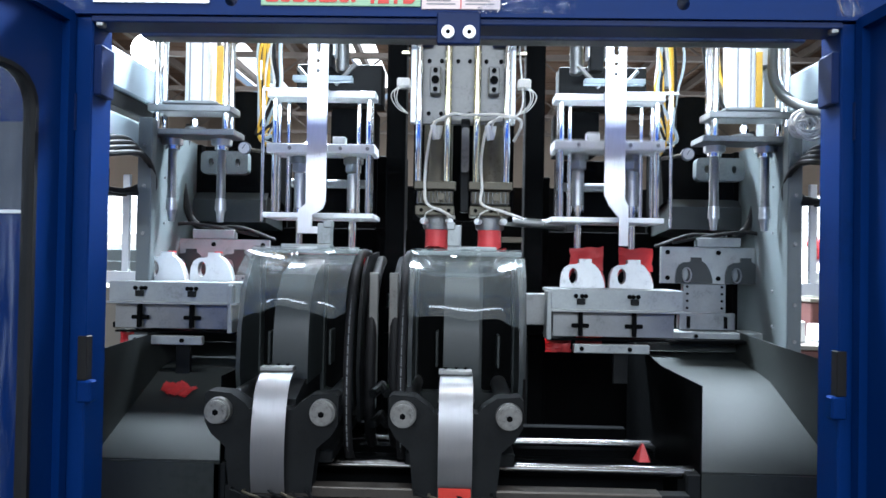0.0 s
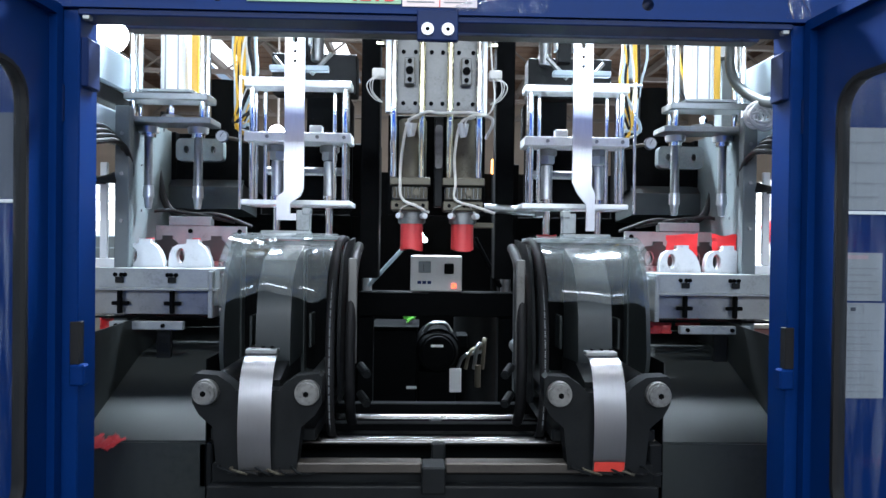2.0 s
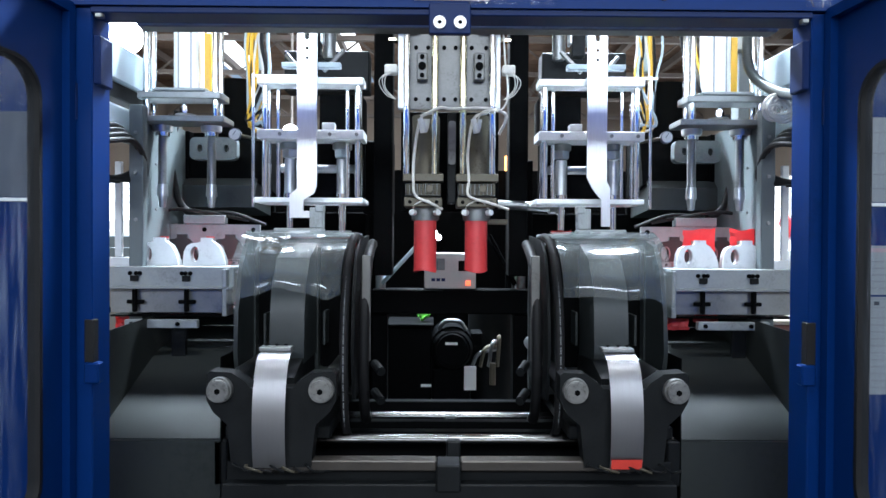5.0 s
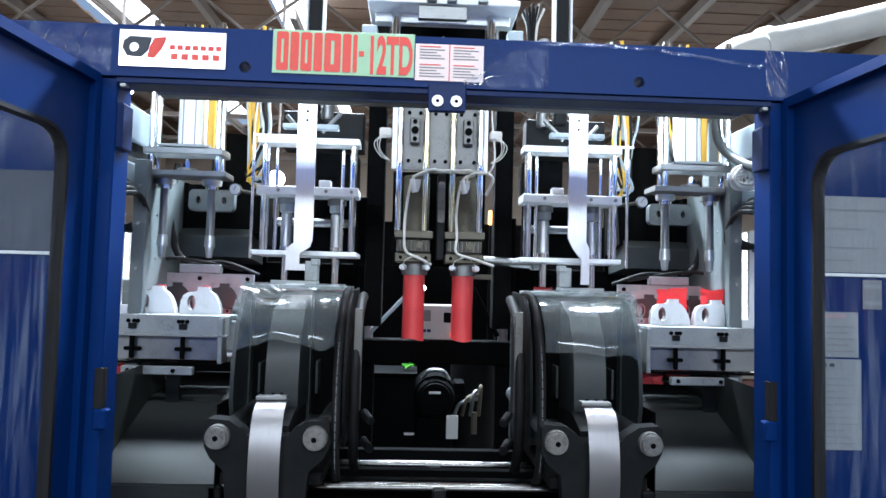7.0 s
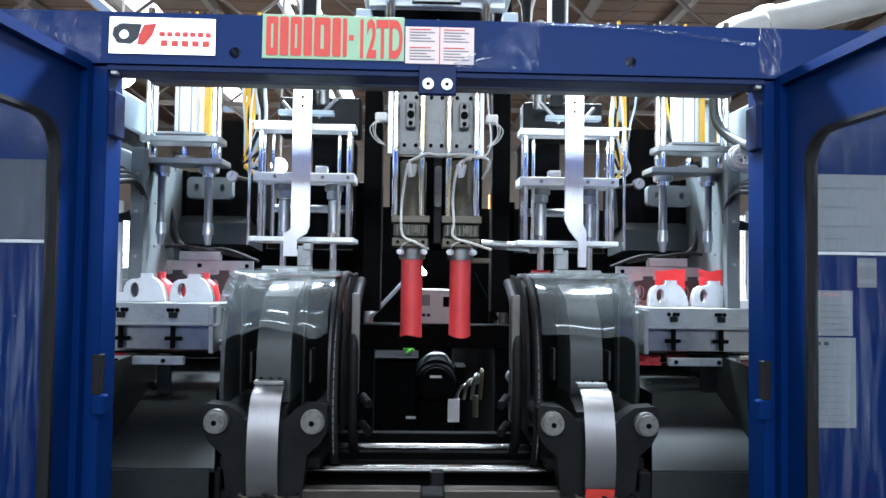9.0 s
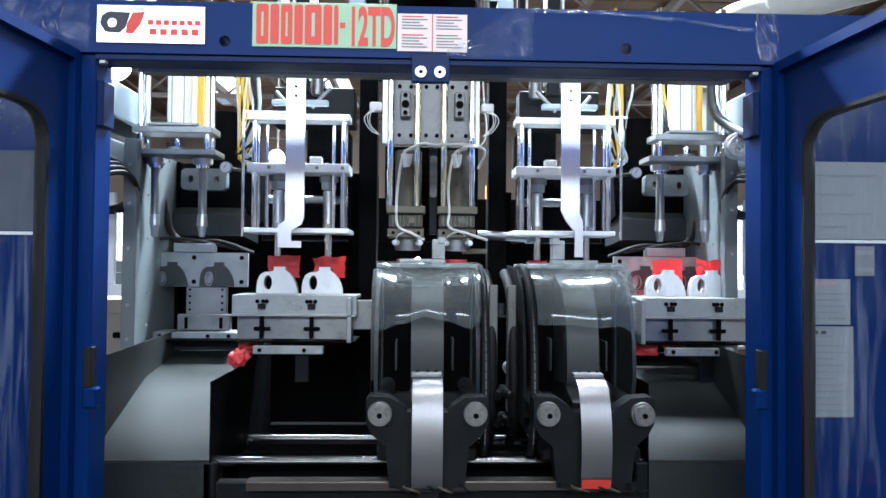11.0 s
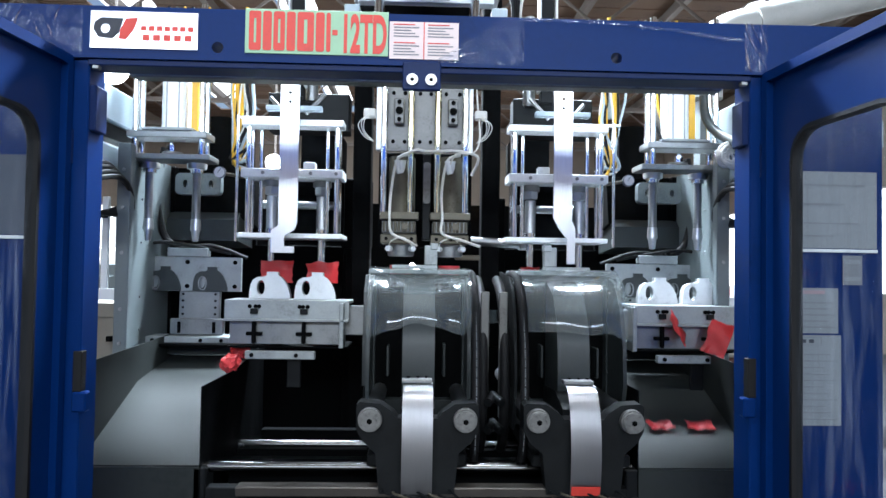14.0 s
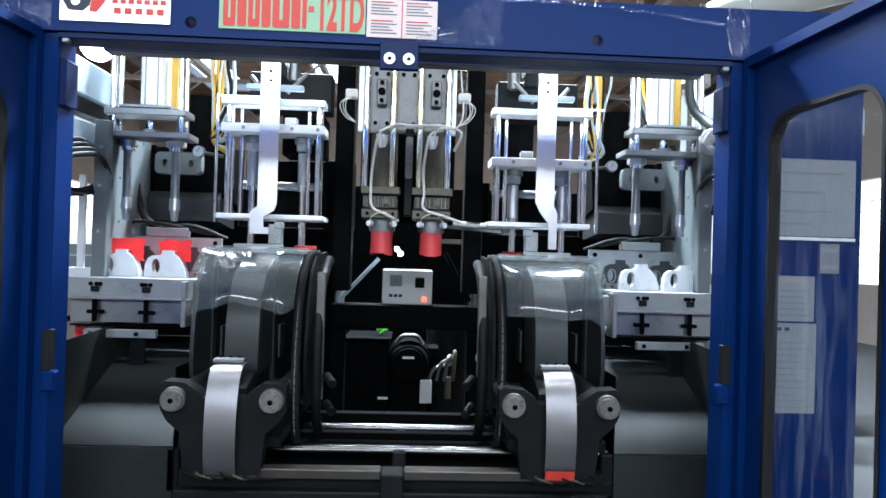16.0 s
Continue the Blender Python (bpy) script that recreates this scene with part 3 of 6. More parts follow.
for y, z, r in ((2.1, 0.75, 0.021), (2.62, 0.7, 0.021)):
    g = thing("guide_rail", (0, y, z - r), "polished round steel guide rail with end blocks", "rail", "guide rails")
    part("rail", cy((-0.8, y, z), (0.82, y, z), r, n=28), RAIL, g)
    for x in (-0.79, 0.03, 0.81):
        # the end blocks' dark colour includes the shade over the bed
        part("end_block", bx(x - 0.025, x + 0.025, y - 0.05, y + 0.05, 0.6, z + 0.01, 0.006), CAST, g)
# strips coloured near-black where little light reaches the bed
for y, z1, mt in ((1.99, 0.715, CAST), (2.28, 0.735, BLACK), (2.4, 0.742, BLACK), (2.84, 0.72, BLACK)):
    solo("guide_strip", bx(-0.74, 0.77, y - 0.025, y + 0.025, 0.6, z1, 0.003), mt, "flat steel guide strip on the bed, darkened for shade", "guide strip", "guide strips")

for s, xi, xo in ((-1, -0.79, -1.225), (1, 0.835, 1.29)):
    c = thing("scrap_chute", ((xi + xo) / 2, 2.4, 0), "worn grey sheet-metal scrap chute sloping to the front", "chute", "scrap chutes")
    zf = lambda y: 0.768 + 0.43 * (y - 2.05)
    part("slide", prism([(2.05, 0.762), (2.05, 0.768), (2.56, zf(2.56)), (3.05, 1.06), (3.05, 1.05), (2.56, zf(2.56) - 0.008)], xi, xo), SHEET, c)
    part("front_drop", bx(xi, xo, 2.05, 2.056, 0.05, 0.76, 0.001), SHEET, c)
    part("outer_guard", prism([(2.05, 0.7), (2.05, 1.13), (2.6, 1.145), (3.05, 1.16), (3.05, 0.9)], xo, xo + s * 0.005), SHEET, c)
    # black here carries the darkness on the guard's bed side
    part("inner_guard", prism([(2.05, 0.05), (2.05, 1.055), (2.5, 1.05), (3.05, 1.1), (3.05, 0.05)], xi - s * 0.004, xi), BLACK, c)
    part("rear_step", bx(xi, xo, 2.9, 2.98, 1.06, 1.1, 0.003), SHEET, c)

# ---- enclosure sides and back ----
for s, xp, xw in ((-1, -1.315, -1.40), (1, 1.39, 1.475)):
    t = thing("side_panel", (xp, 2.95, 0), "pale grey painted steel enclosure side panel", "panel", "side panels", "structure")
    part("panel_sheet", bx(xp, xp + s * 0.006, 2.62, 3.14, 0.2, 2.02, 0.001), LIGHTG, t)
    # black strip added where the panel's rear end goes dark
    part("rear_dark_strip", bx(xp - s * 0.02, xp + s * 0.02, 3.141, 3.42, 0.2, 2.02, 0.003), BLACK, t)
    part("front_stile", bx(xp - s * 0.03, xp + s * 0.03, 2.57, 2.62, 0.2, 2.04, 0.004), LIGHTG, t)
    bm = bmesh.new()
    for z in (1.15, 1.3, 1.55, 1.75, 1.92):
        bolt(xp, 2.57, z, 0.008, 0.006, bm)
        cy((xp - s * 0.03, 2.7, z + 0.05), (xp - s * 0.036, 2.7, z + 0.05), 0.006, n=8, bm=bm)
    bits("screw", bm, DULL, t)
    part("glazing_bar", bx(xp + s * 0.03, xp + s * 0.36, 2.585, 2.61, 1.34, 1.39, 0.003), WHITE, t)
    part("glazing_post", bx(xp + s * 0.07, xp + s * 0.1, 2.59, 2.61, 1.39, 1.8, 0.003), WHITE, t)
    for z0, z1, y0 in ((2.13, 2.29, 1.72), (1.93, 2.03, 1.74)):
        b = thing("side_beam", (xw + s * 0.03, 2.5, z0), "pale blue painted rectangular steel side beam", "beam", "side beams", "structure")
        part("tube", bx(xw - s * 0.03, xw + s * 0.09, y0, 2.85, z0, z1, 0.008), PALEB, b)
        part("under_track", bx(xw - s * 0.015, xw + s * 0.05, y0, 2.83, z0 - (0.07 if z0 > 2 else 0.03), z0 - 0.002, 0.004), CAST, b)
    v = thing("valve_block", (xw + s * 0.03, 2.3, 1.7), "black pneumatic valve block with pale fittings under a beam", "valve block")
    part("block", bx(xw - s * 0.05, xw + s * 0.05, 2.2, 2.36, 1.70, 1.8, 0.006), BLACK, v)
    part("pale_cover", bx(xw + s * 0.01, xw + s * 0.045, 2.18, 2.2, 1.72, 1.79, 0.003), WHITE, v)
    part("bracket", bx(xw - s * 0.1, xw + s * 0.1, 2.2, 2.4, 1.69, 1.698, 0.002), BLACK, v)
    h = thing("air_hose", (xw, 2.4, 1.7), "bundle of sagging black air hoses beside a beam", "hose")
    for k in range(4):
        o = 0.02 * k
        part("hose", hose([(xw + s * 0.05, 1.8 + o, 2.0 - o), (xw - s * 0.02 - s * o * 0.5, 2.2, 1.9 - o), (xw - s * (0.05 + o), 2.5, 1.93 - o), (xw - s * (0.06 + o * 0.4), 2.66, 1.8 - o), (xw - s * (0.02), 2.5, 1.72), (xw + s * 0.12, 2.35 + o, 1.75)], 0.012), RUBBER, h)
    # machine body behind the stations
    bk = thing("rear_body", (s * 0.9, 3.6, 0), "dark machine body behind the blowing station", "machine body", kind="structure")
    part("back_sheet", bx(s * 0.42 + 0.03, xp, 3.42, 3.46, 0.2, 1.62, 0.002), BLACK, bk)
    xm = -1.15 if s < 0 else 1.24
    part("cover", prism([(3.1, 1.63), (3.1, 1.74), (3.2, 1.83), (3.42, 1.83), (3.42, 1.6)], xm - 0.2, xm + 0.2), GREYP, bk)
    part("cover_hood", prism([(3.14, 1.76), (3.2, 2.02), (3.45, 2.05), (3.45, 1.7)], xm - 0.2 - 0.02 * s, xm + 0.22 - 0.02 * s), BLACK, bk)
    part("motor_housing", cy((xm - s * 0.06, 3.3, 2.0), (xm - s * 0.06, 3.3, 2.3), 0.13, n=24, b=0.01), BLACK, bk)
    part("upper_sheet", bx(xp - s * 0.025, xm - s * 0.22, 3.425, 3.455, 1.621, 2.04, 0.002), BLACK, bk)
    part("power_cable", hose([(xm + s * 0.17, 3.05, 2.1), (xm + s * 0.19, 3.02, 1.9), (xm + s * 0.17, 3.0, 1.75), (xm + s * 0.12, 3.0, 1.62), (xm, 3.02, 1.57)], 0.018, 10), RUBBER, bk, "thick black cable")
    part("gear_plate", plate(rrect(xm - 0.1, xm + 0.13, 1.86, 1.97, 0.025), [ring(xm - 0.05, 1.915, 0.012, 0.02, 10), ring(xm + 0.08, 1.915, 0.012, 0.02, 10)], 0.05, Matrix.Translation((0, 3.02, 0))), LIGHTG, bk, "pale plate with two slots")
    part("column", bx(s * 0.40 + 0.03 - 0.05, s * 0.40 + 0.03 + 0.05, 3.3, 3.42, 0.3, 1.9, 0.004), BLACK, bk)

# ---- control cabinets and clutter beyond the machine ----
t = thing("control_cabinet", (-2.05, 3.6, 0), "olive grey control cabinet with red push buttons", "cabinet")
part("body", bx(-2.5, -1.55, 3.4, 3.9, 0, 1.28, 0.006), CABIN, t)
part("top_trim", bx(-2.5, -1.55, 3.385, 3.4, 1.2, 1.28, 0.003), CABIN, t)
for x, z in ((-1.83, 1.08), (-1.72, 1.08), (-2.0, 1.08)):
    part("switch", bx(x - 0.015, x + 0.015, 3.37, 3.4, z - 0.015, z + 0.015, 0.003), BLACK, t)
for x in (-1.83, -1.7):
    part("stop_button", cy((x, 3.4, 0.9), (x, 3.35, 0.9), 0.03, 0.036, b=0.006), REDP, t, "red mushroom push button")
for (x0, x1, y0, y1, z1), mt, lab in (((-3.6, -2.9, 6.0, 6.6, 1.65), WALLP, "cream cardboard carton standing in the hall"), ((-4.4, -3.7, 7.0, 7.6, 1.9), WHITE, "white machine cabinet standing in the hall"), ((-2.9, -2.3, 5.2, 5.7, 1.5), LIGHTG, "pale grey equipment cabinet standing in the hall")):
    t = thing("hall_cabinet", ((x0 + x1) / 2, (y0 + y1) / 2, 0), lab, "cabinet")
    part("body", bx(x0, x1, y0, y1, 0, z1, 0.01), mt, t)
    part("door_panel", bx(x0 + 0.05, x1 - 0.05, y0 - 0.012, y0 - 0.002, 0.1, z1 - 0.1, 0.004), mt, t)
    part("door_handle", bx(x1 - 0.12, x1 - 0.1, y0 - 0.035, y0 - 0.012, z1 * 0.55, z1 * 0.55 + 0.12, 0.004), BLACK, t)
MAROON = mat("dark_maroon", (0.1, 0.035, 0.03), 0.6, 0, 0.3, 3.0)
for (x0, x1, y0, y1, z1) in ((1.9, 2.6, 3.9, 4.4, 0.95), (2.5, 3.1, 4.6, 5.1, 1.2)):
    t = thing("storage_bin", ((x0 + x1) / 2, y0, 0), "dark maroon storage bin with pale cartons on top", "bin")
    part("body", bx(x0, x1, y0, y1, 0, z1, 0.01), MAROON, t)
    part("rim", bx(x0 - 0.01, x1 + 0.01, y0 - 0.01, y1 + 0.01, z1 + 0.002, z1 + 0.03, 0.004), CABIN, t)
for x, y, z, w in ((2.05, 4.0, 0.985, 0.22), (2.36, 4.05, 0.985, 0.17), (2.7, 4.7, 1.235, 0.3)):
    t = solo("carton", bx(x - w / 2, x + w / 2, y, y + w, z, z + w * 0.6, 0.006), PAPER, "small pale carton lying on a bin", "carton")
rnd = random.Random(4)
t = thing("bottle_heap", (3.3, 5.6, 0.0), "heap of pale pink and red plastic bottles in a cage", "bottle heap")
for k in range(26):
    x, y, z = 3.0 + rnd.random() * 0.7, 5.4 + rnd.random() * 0.5, 1.22 + rnd.random() * 0.45
    a = rnd.random() * 6.3
    part("bottle", cy((x, y, z), (x + 0.14 * math.cos(a), y, z + 0.14 * math.sin(a)), 0.07, 0.05, n=10, b=0.015), RED if k % 4 == 0 else PINK, t)
part("cage_base", bx(2.9, 3.85, 5.3, 6.0, 0, 1.2, 0.01), MAROON, t)


# ---- die head in the middle ----
head = thing("die_head", (0.025, 2.7, 1.56), "steel twin die head with four chromed guide bars and white cables", "die head")
HX = (-0.085, 0.143)
fixed = thing("head_carrier", (0.025, 2.75, 1.9), "machined steel carrier plates above the die head", "carrier")
for x0, x1 in ((-0.158, -0.045), (-0.035, 0.075), (0.085, 0.208)):
    p = part("carrier_plate", bx(x0, x1, 2.645, 2.665, 2.04, 2.4, 0.003), OILY, fixed)
    bm = bmesh.new()
    for x in (x0 + 0.03, x1 - 0.03):
        for z in (2.085, 2.31):
            cy((x, 2.645, z), (x, 2.637, z), 0.009, n=10, bm=bm)
    bits("screw", bm, BLACK, fixed)
for x in (-0.1, 0.147):
    part("clamp_block", bx(x - 0.024, x + 0.024, 2.605, 2.644, 2.16, 2.28, 0.006), OILY, fixed)
    bm = bmesh.new()
    for z, r in ((2.18, 0.01), (2.22, 0.017), (2.26, 0.01)):
        cy((x, 2.605, z), (x, 2.594, z), r, n=12, bm=bm)
    bits("clamp_screw", bm, BLACK, fixed)
part("top_tie", bx(-0.25, 0.29, 2.66, 2.7, 2.345, 2.36, 0.002), BRASSY, fixed)
part("side_plate", bx(-0.205, -0.17, 2.62, 2.66, 2.04, 2.37, 0.003), ALU, fixed)
part("side_plate", bx(0.222, 0.24, 2.62, 2.66, 2.04, 2.37, 0.003), ALU, fixed)
for x in (-0.16, 0.19):
    part("cap_block", bx(x - 0.05, x + 0.05, 2.6, 2.68, 2.37, 2.42, 0.006), NAVY, fixed)
for s, x in ((-1, -0.235), (1, 0.275)):
    part("terminal_box", bx(x - 0.028, x + 0.028, 2.6, 2.65, 2.188, 2.228, 0.006), CABLE, fixed, "white terminal box")
    for k in range(3):
        part("wire", hose([(x, 2.6, 2.185 + 0.01 * k), (x + s * (0.02 + 0.014 * k), 2.58, 2.17 - 0.01 * k), (x + s * 0.022, 2.59, 2.12 - 0.012 * k), (x - s * 0.02, 2.62, 2.08)], 0.002, 6), CABLE, fixed)
for x in (-0.167, -0.045, 0.078, 0.205):
    part("guide_bar", cy((x, 2.615, 1.74), (x, 2.615, 2.41), 0.0155, n=24), BRASSY if -0.1 < x < 0.1 else CHROME, head, "chromed guide bar")
for x in HX:
    x0, x1 = (x - 0.095, x + 0.08) if x < 0 else (x - 0.095, x + 0.088)
    part("cross_bar", bx(x0, x1, 2.585, 2.67, 1.722, 1.755, 0.003), TAN, head, "tarnished flat cross bar")
    part("barrel", cy((x, 2.7, 1.64), (x, 2.7, 2.02), 0.062, n=28, b=0.004), TAN, head, "tarnished steel barrel")
    part("nipple", cy((x, 2.66, 1.93), (x, 2.645, 2.0), 0.02, n=14), ALU, head)
    part("neck_block", bx(x0 + 0.01, x1 - 0.012, 2.6, 2.72, 1.66, 1.715, 0.004), DULL, head)
    bm = bmesh.new()
    for k in range(9):
        u = x0 + 0.02 + k * (x1 - x0 - 0.04) / 8
        cy((u, 2.592, 1.665), (u, 2.592, 1.712), 0.007, n=8, bm=bm)
    bits("adjusting_screw", bm, TAN, head)
    part("knob", cy((x + 0.02, 2.598, 1.69), (x + 0.02, 2.58, 1.69), 0.015, n=12), TAN, head)
    part("lower_block", bx(x0 + 0.004, x1 - 0.006, 2.6, 2.78, 1.613, 1.655, 0.004), TAN, head)
    bm = bmesh.new()
    for u in (x0 + 0.03, x, x1 - 0.03):
        cy((u, 2.6, 1.634), (u, 2.594, 1.634), 0.008, n=10, bm=bm)
    bits("block_screw", bm, BLACK, head)
    part("die_ring", cy((x, 2.7, 1.556), (x, 2.7, 1.612), 0.06, 0.064, n=28, b=0.004), DULL, head)
    for s in (-1, 1):
        part("die_bolt", cy((x + s * 0.045, 2.64, 1.59), (x + s * 0.06, 2.61, 1.59), 0.013, n=12, b=0.003), ALU, head)
    part("die_cable", hose([(x - 0.05, 2.64, 1.59), (x - 0.045, 2.6, 1.62), (x + 0.01, 2.59, 1.64), (x + 0.055, 2.62, 1.6)], 0.0035, 6), CABLE, head)
    o = 0 if x < 0 else 0.01
    part("heater_cable", hose([(x + 0.03 + o, 2.6, 2.02), (x - 0.02, 2.585, 1.99), (x - 0.045, 2.58, 1.85), (x - 0.05 + o, 2.57, 1.73), (x - 0.04, 2.575, 1.66), (x + 0.02 + o * 3, 2.58, 1.63), (x + 0.075 + o * 6, 2.62, 1.605)], 0.0062, 8), CABLE, head, "white heater cable")
    part("connector", cy((x - 0.01, 2.588, 1.93), (x - 0.022, 2.583, 1.99), 0.012, n=10), WHITE, head)
part("back_plate", bx(-0.2, 0.25, 2.8, 2.82, 1.6, 2.06, 0.003), BLACK, head)
part("spine", bx(0.012, 0.05, 2.64, 2.7, 1.63, 2.03, 0.004), CAST, head)
part("spine_plate", plate(rrect(0.015, 0.047, 1.8, 1.99, 0.012), (), 0.008, Matrix.Translation((0, 2.63, 0))), OILY, head)
part("cross_cable", hose([(HX[0] - 0.02, 2.585, 2.0), (HX[0] + 0.06, 2.575, 2.035), (0.03, 2.57, 2.03), (HX[1] + 0.02, 2.575, 2.035), (0.25, 2.59, 2.02), (0.262, 2.6, 1.99), (0.235, 2.62, 1.93)], 0.0065, 8), CABLE, head)
part("cross_cable", hose([(HX[1] - 0.01, 2.585, 1.97), (HX[1] + 0.02, 2.57, 2.02), (0.24, 2.58, 2.03), (0.27, 2.6, 2.1), (0.26, 2.62, 2.25), (0.25, 2.63, 2.4)], 0.004, 8), CABLE, head)

# black columns and struts round the head
for x in (-0.29, 0.355):
    solo("head_column", bx(x - 0.045, x + 0.045, 2.9, 3.02, 1.3, 2.95, 0.005), BLACK, "black painted steel column beside the die head", "column", "head columns")
t = thing("junction_box", (-0.31, 3.05, 1.6), "black junction box with a small white label", "junction box")
part("case", bx(-0.4, -0.25, 3.03, 3.15, 1.6, 1.96, 0.006), BLACK, t)
part("label", bx(-0.325, -0.305, 3.026, 3.0295, 1.84, 1.9, 0.001), PAPER, t)
part("bracket", bx(-0.38, -0.27, 3.06, 3.12, 1.3, 1.598, 0.003), BLACK, t)
t = thing("push_bar", (0.36, 2.9, 1.62), "polished cylinder rod with a steel end block", "cylinder")
part("rod", cy((0.2, 2.9, 1.645), (0.52, 2.9, 1.628), 0.022, n=20, b=0.003), DULL, t)
part("end_block", bx(0.5, 0.54, 2.86, 2.94, 1.6, 1.66, 0.004), DULL, t)
part("clamp", bx(0.18, 0.3, 2.86, 2.9, 1.545, 1.57, 0.003), TAN, t)
t = thing("signal_lamp", (0.5, 4.3, 1.9), "glowing amber signal lamp on a dark post", "signal lamp")
part("lens", cy((0.47, 4.4, 1.96), (0.47, 4.4, 2.06), 0.032, n=16, b=0.004), AMBER, t, "glowing amber lens")
part("post", cy((0.47, 4.4, 0.0), (0.47, 4.4, 1.955), 0.025, n=12), BLACK, t)

# gantry above the beam
t = thing("head_gantry", (0.03, 2.65, 2.4), "aluminium gantry plate on bright pillars above the head", "gantry")
part("top_plate", bx(-0.33, 0.36, 2.5, 2.8, 2.775, 2.804, 0.004), ALU, t)
part("stiffener", bx(-0.3, 0.33, 2.62, 2.66, 2.73, 2.774, 0.003), ALU, t)
part("tie_rod", cy((-0.12, 2.485, 2.812), (0.4, 2.485, 2.806), 0.006, n=10), BLACK, t)
for x in (-0.04, 0.05, 0.19):
    part("rod_clamp", bx(x - 0.022, x + 0.022, 2.47, 2.499, 2.775, 2.81, 0.004), DULL, t)
part("rear_housing", bx(-0.18, 0.22, 2.66, 2.78, 2.602, 2.729, 0.004), BLACK, t)
part("grease_nipple", cy((0.02, 2.655, 2.66), (0.02, 2.63, 2.67), 0.012, 0.007, n=12), CHROME, t)
for x in (-0.32, 0.35):
    part("foot_block", bx(x - 0.035, x + 0.035, 2.56, 2.64, 2.601, 2.69, 0.004), PALEB, t)
for x in (-0.2, 0.24):
    part("pillar", cy((x, 2.6, 2.36), (x, 2.6, 2.764), 0.022, n=16), CHROME, t)
part("lower_plate", bx(-0.36, 0.4, 2.6, 2.9, 2.56, 2.6, 0.004), BLACK, t)
for x in (-0.05, 0.06):
    part("fitting", cy((x, 2.52, 2.80), (x, 2.52, 2.85), 0.022, 0.016, n=12), DULL, t)
part("fastening_strip", bx(-0.1, 0.12, 2.49, 2.52, 2.70, 2.76, 0.003), DULL, t)
t = thing("cable_tuft", (0.43, 2.6, 2.5), "bound bundle of cut white and green cables", "cable bundle")
for k in range(14):
    a, r = k * 2.4, 0.006 * math.sqrt(k)
    part("cable_end", hose([(0.43 + r * math.cos(a), 2.6 + r * math.sin(a), 2.45), (0.43 + r * math.cos(a), 2.6 + r * math.sin(a), 2.7), (0.43 + 2.6 * r * math.cos(a), 2.6 + 2 * r * math.sin(a), 2.79 + 0.02 * (k % 3))], 0.006, 6), (GREYP, CABLE, RUBBER, RUBBER)[k % 4], t)
for x in (-0.59, 0.6):
    t = thing("lift_cylinder", (x, 2.75, 2.3), "tall black and white lift cylinder above the cage", "cylinder", "lift cylinders")
    part("rail", bx(x - 0.03, x + 0.03, 2.72, 2.78, 2.3, 3.2, 0.003), CAST, t)
    part("white_edge", bx(x - 0.045, x - 0.034, 2.70, 2.76, 2.35, 3.2, 0.002), WHITE, t)
    part("white_edge", bx(x + 0.034, x + 0.045, 2.70, 2.76, 2.35, 3.2, 0.002), WHITE, t)
    part("barrel", cy((x + (0.06 if x < 0 else -0.075), 2.8, 2.3), (x + (0.06 if x < 0 else -0.075), 2.8, 2.74), 0.03, n=18, b=0.006), DULL, t)
t = thing("air_duct", (2.2, 3.6, 2.85), "white ribbed air duct with an elbow", "duct")
part("elbow", hose([(1.72, 3.55, 2.55), (1.73, 3.55, 2.85), (1.86, 3.56, 2.98), (2.05, 3.57, 3.04)], 0.1, 16), DUCT, t)
part("pipe", hose([(2.05, 3.57, 3.05), (2.6, 3.6, 3.2), (4.5, 3.7, 3.75)], 0.1, 16), DUCT, t)
part("collar", hose([(2.02, 3.57, 3.04), (2.09, 3.572, 3.06)], 0.115, 16), DUCT, t)
part("stand", bx(1.67, 1.77, 3.5, 3.6, 0, 2.54, 0.004), LIGHTG, t)


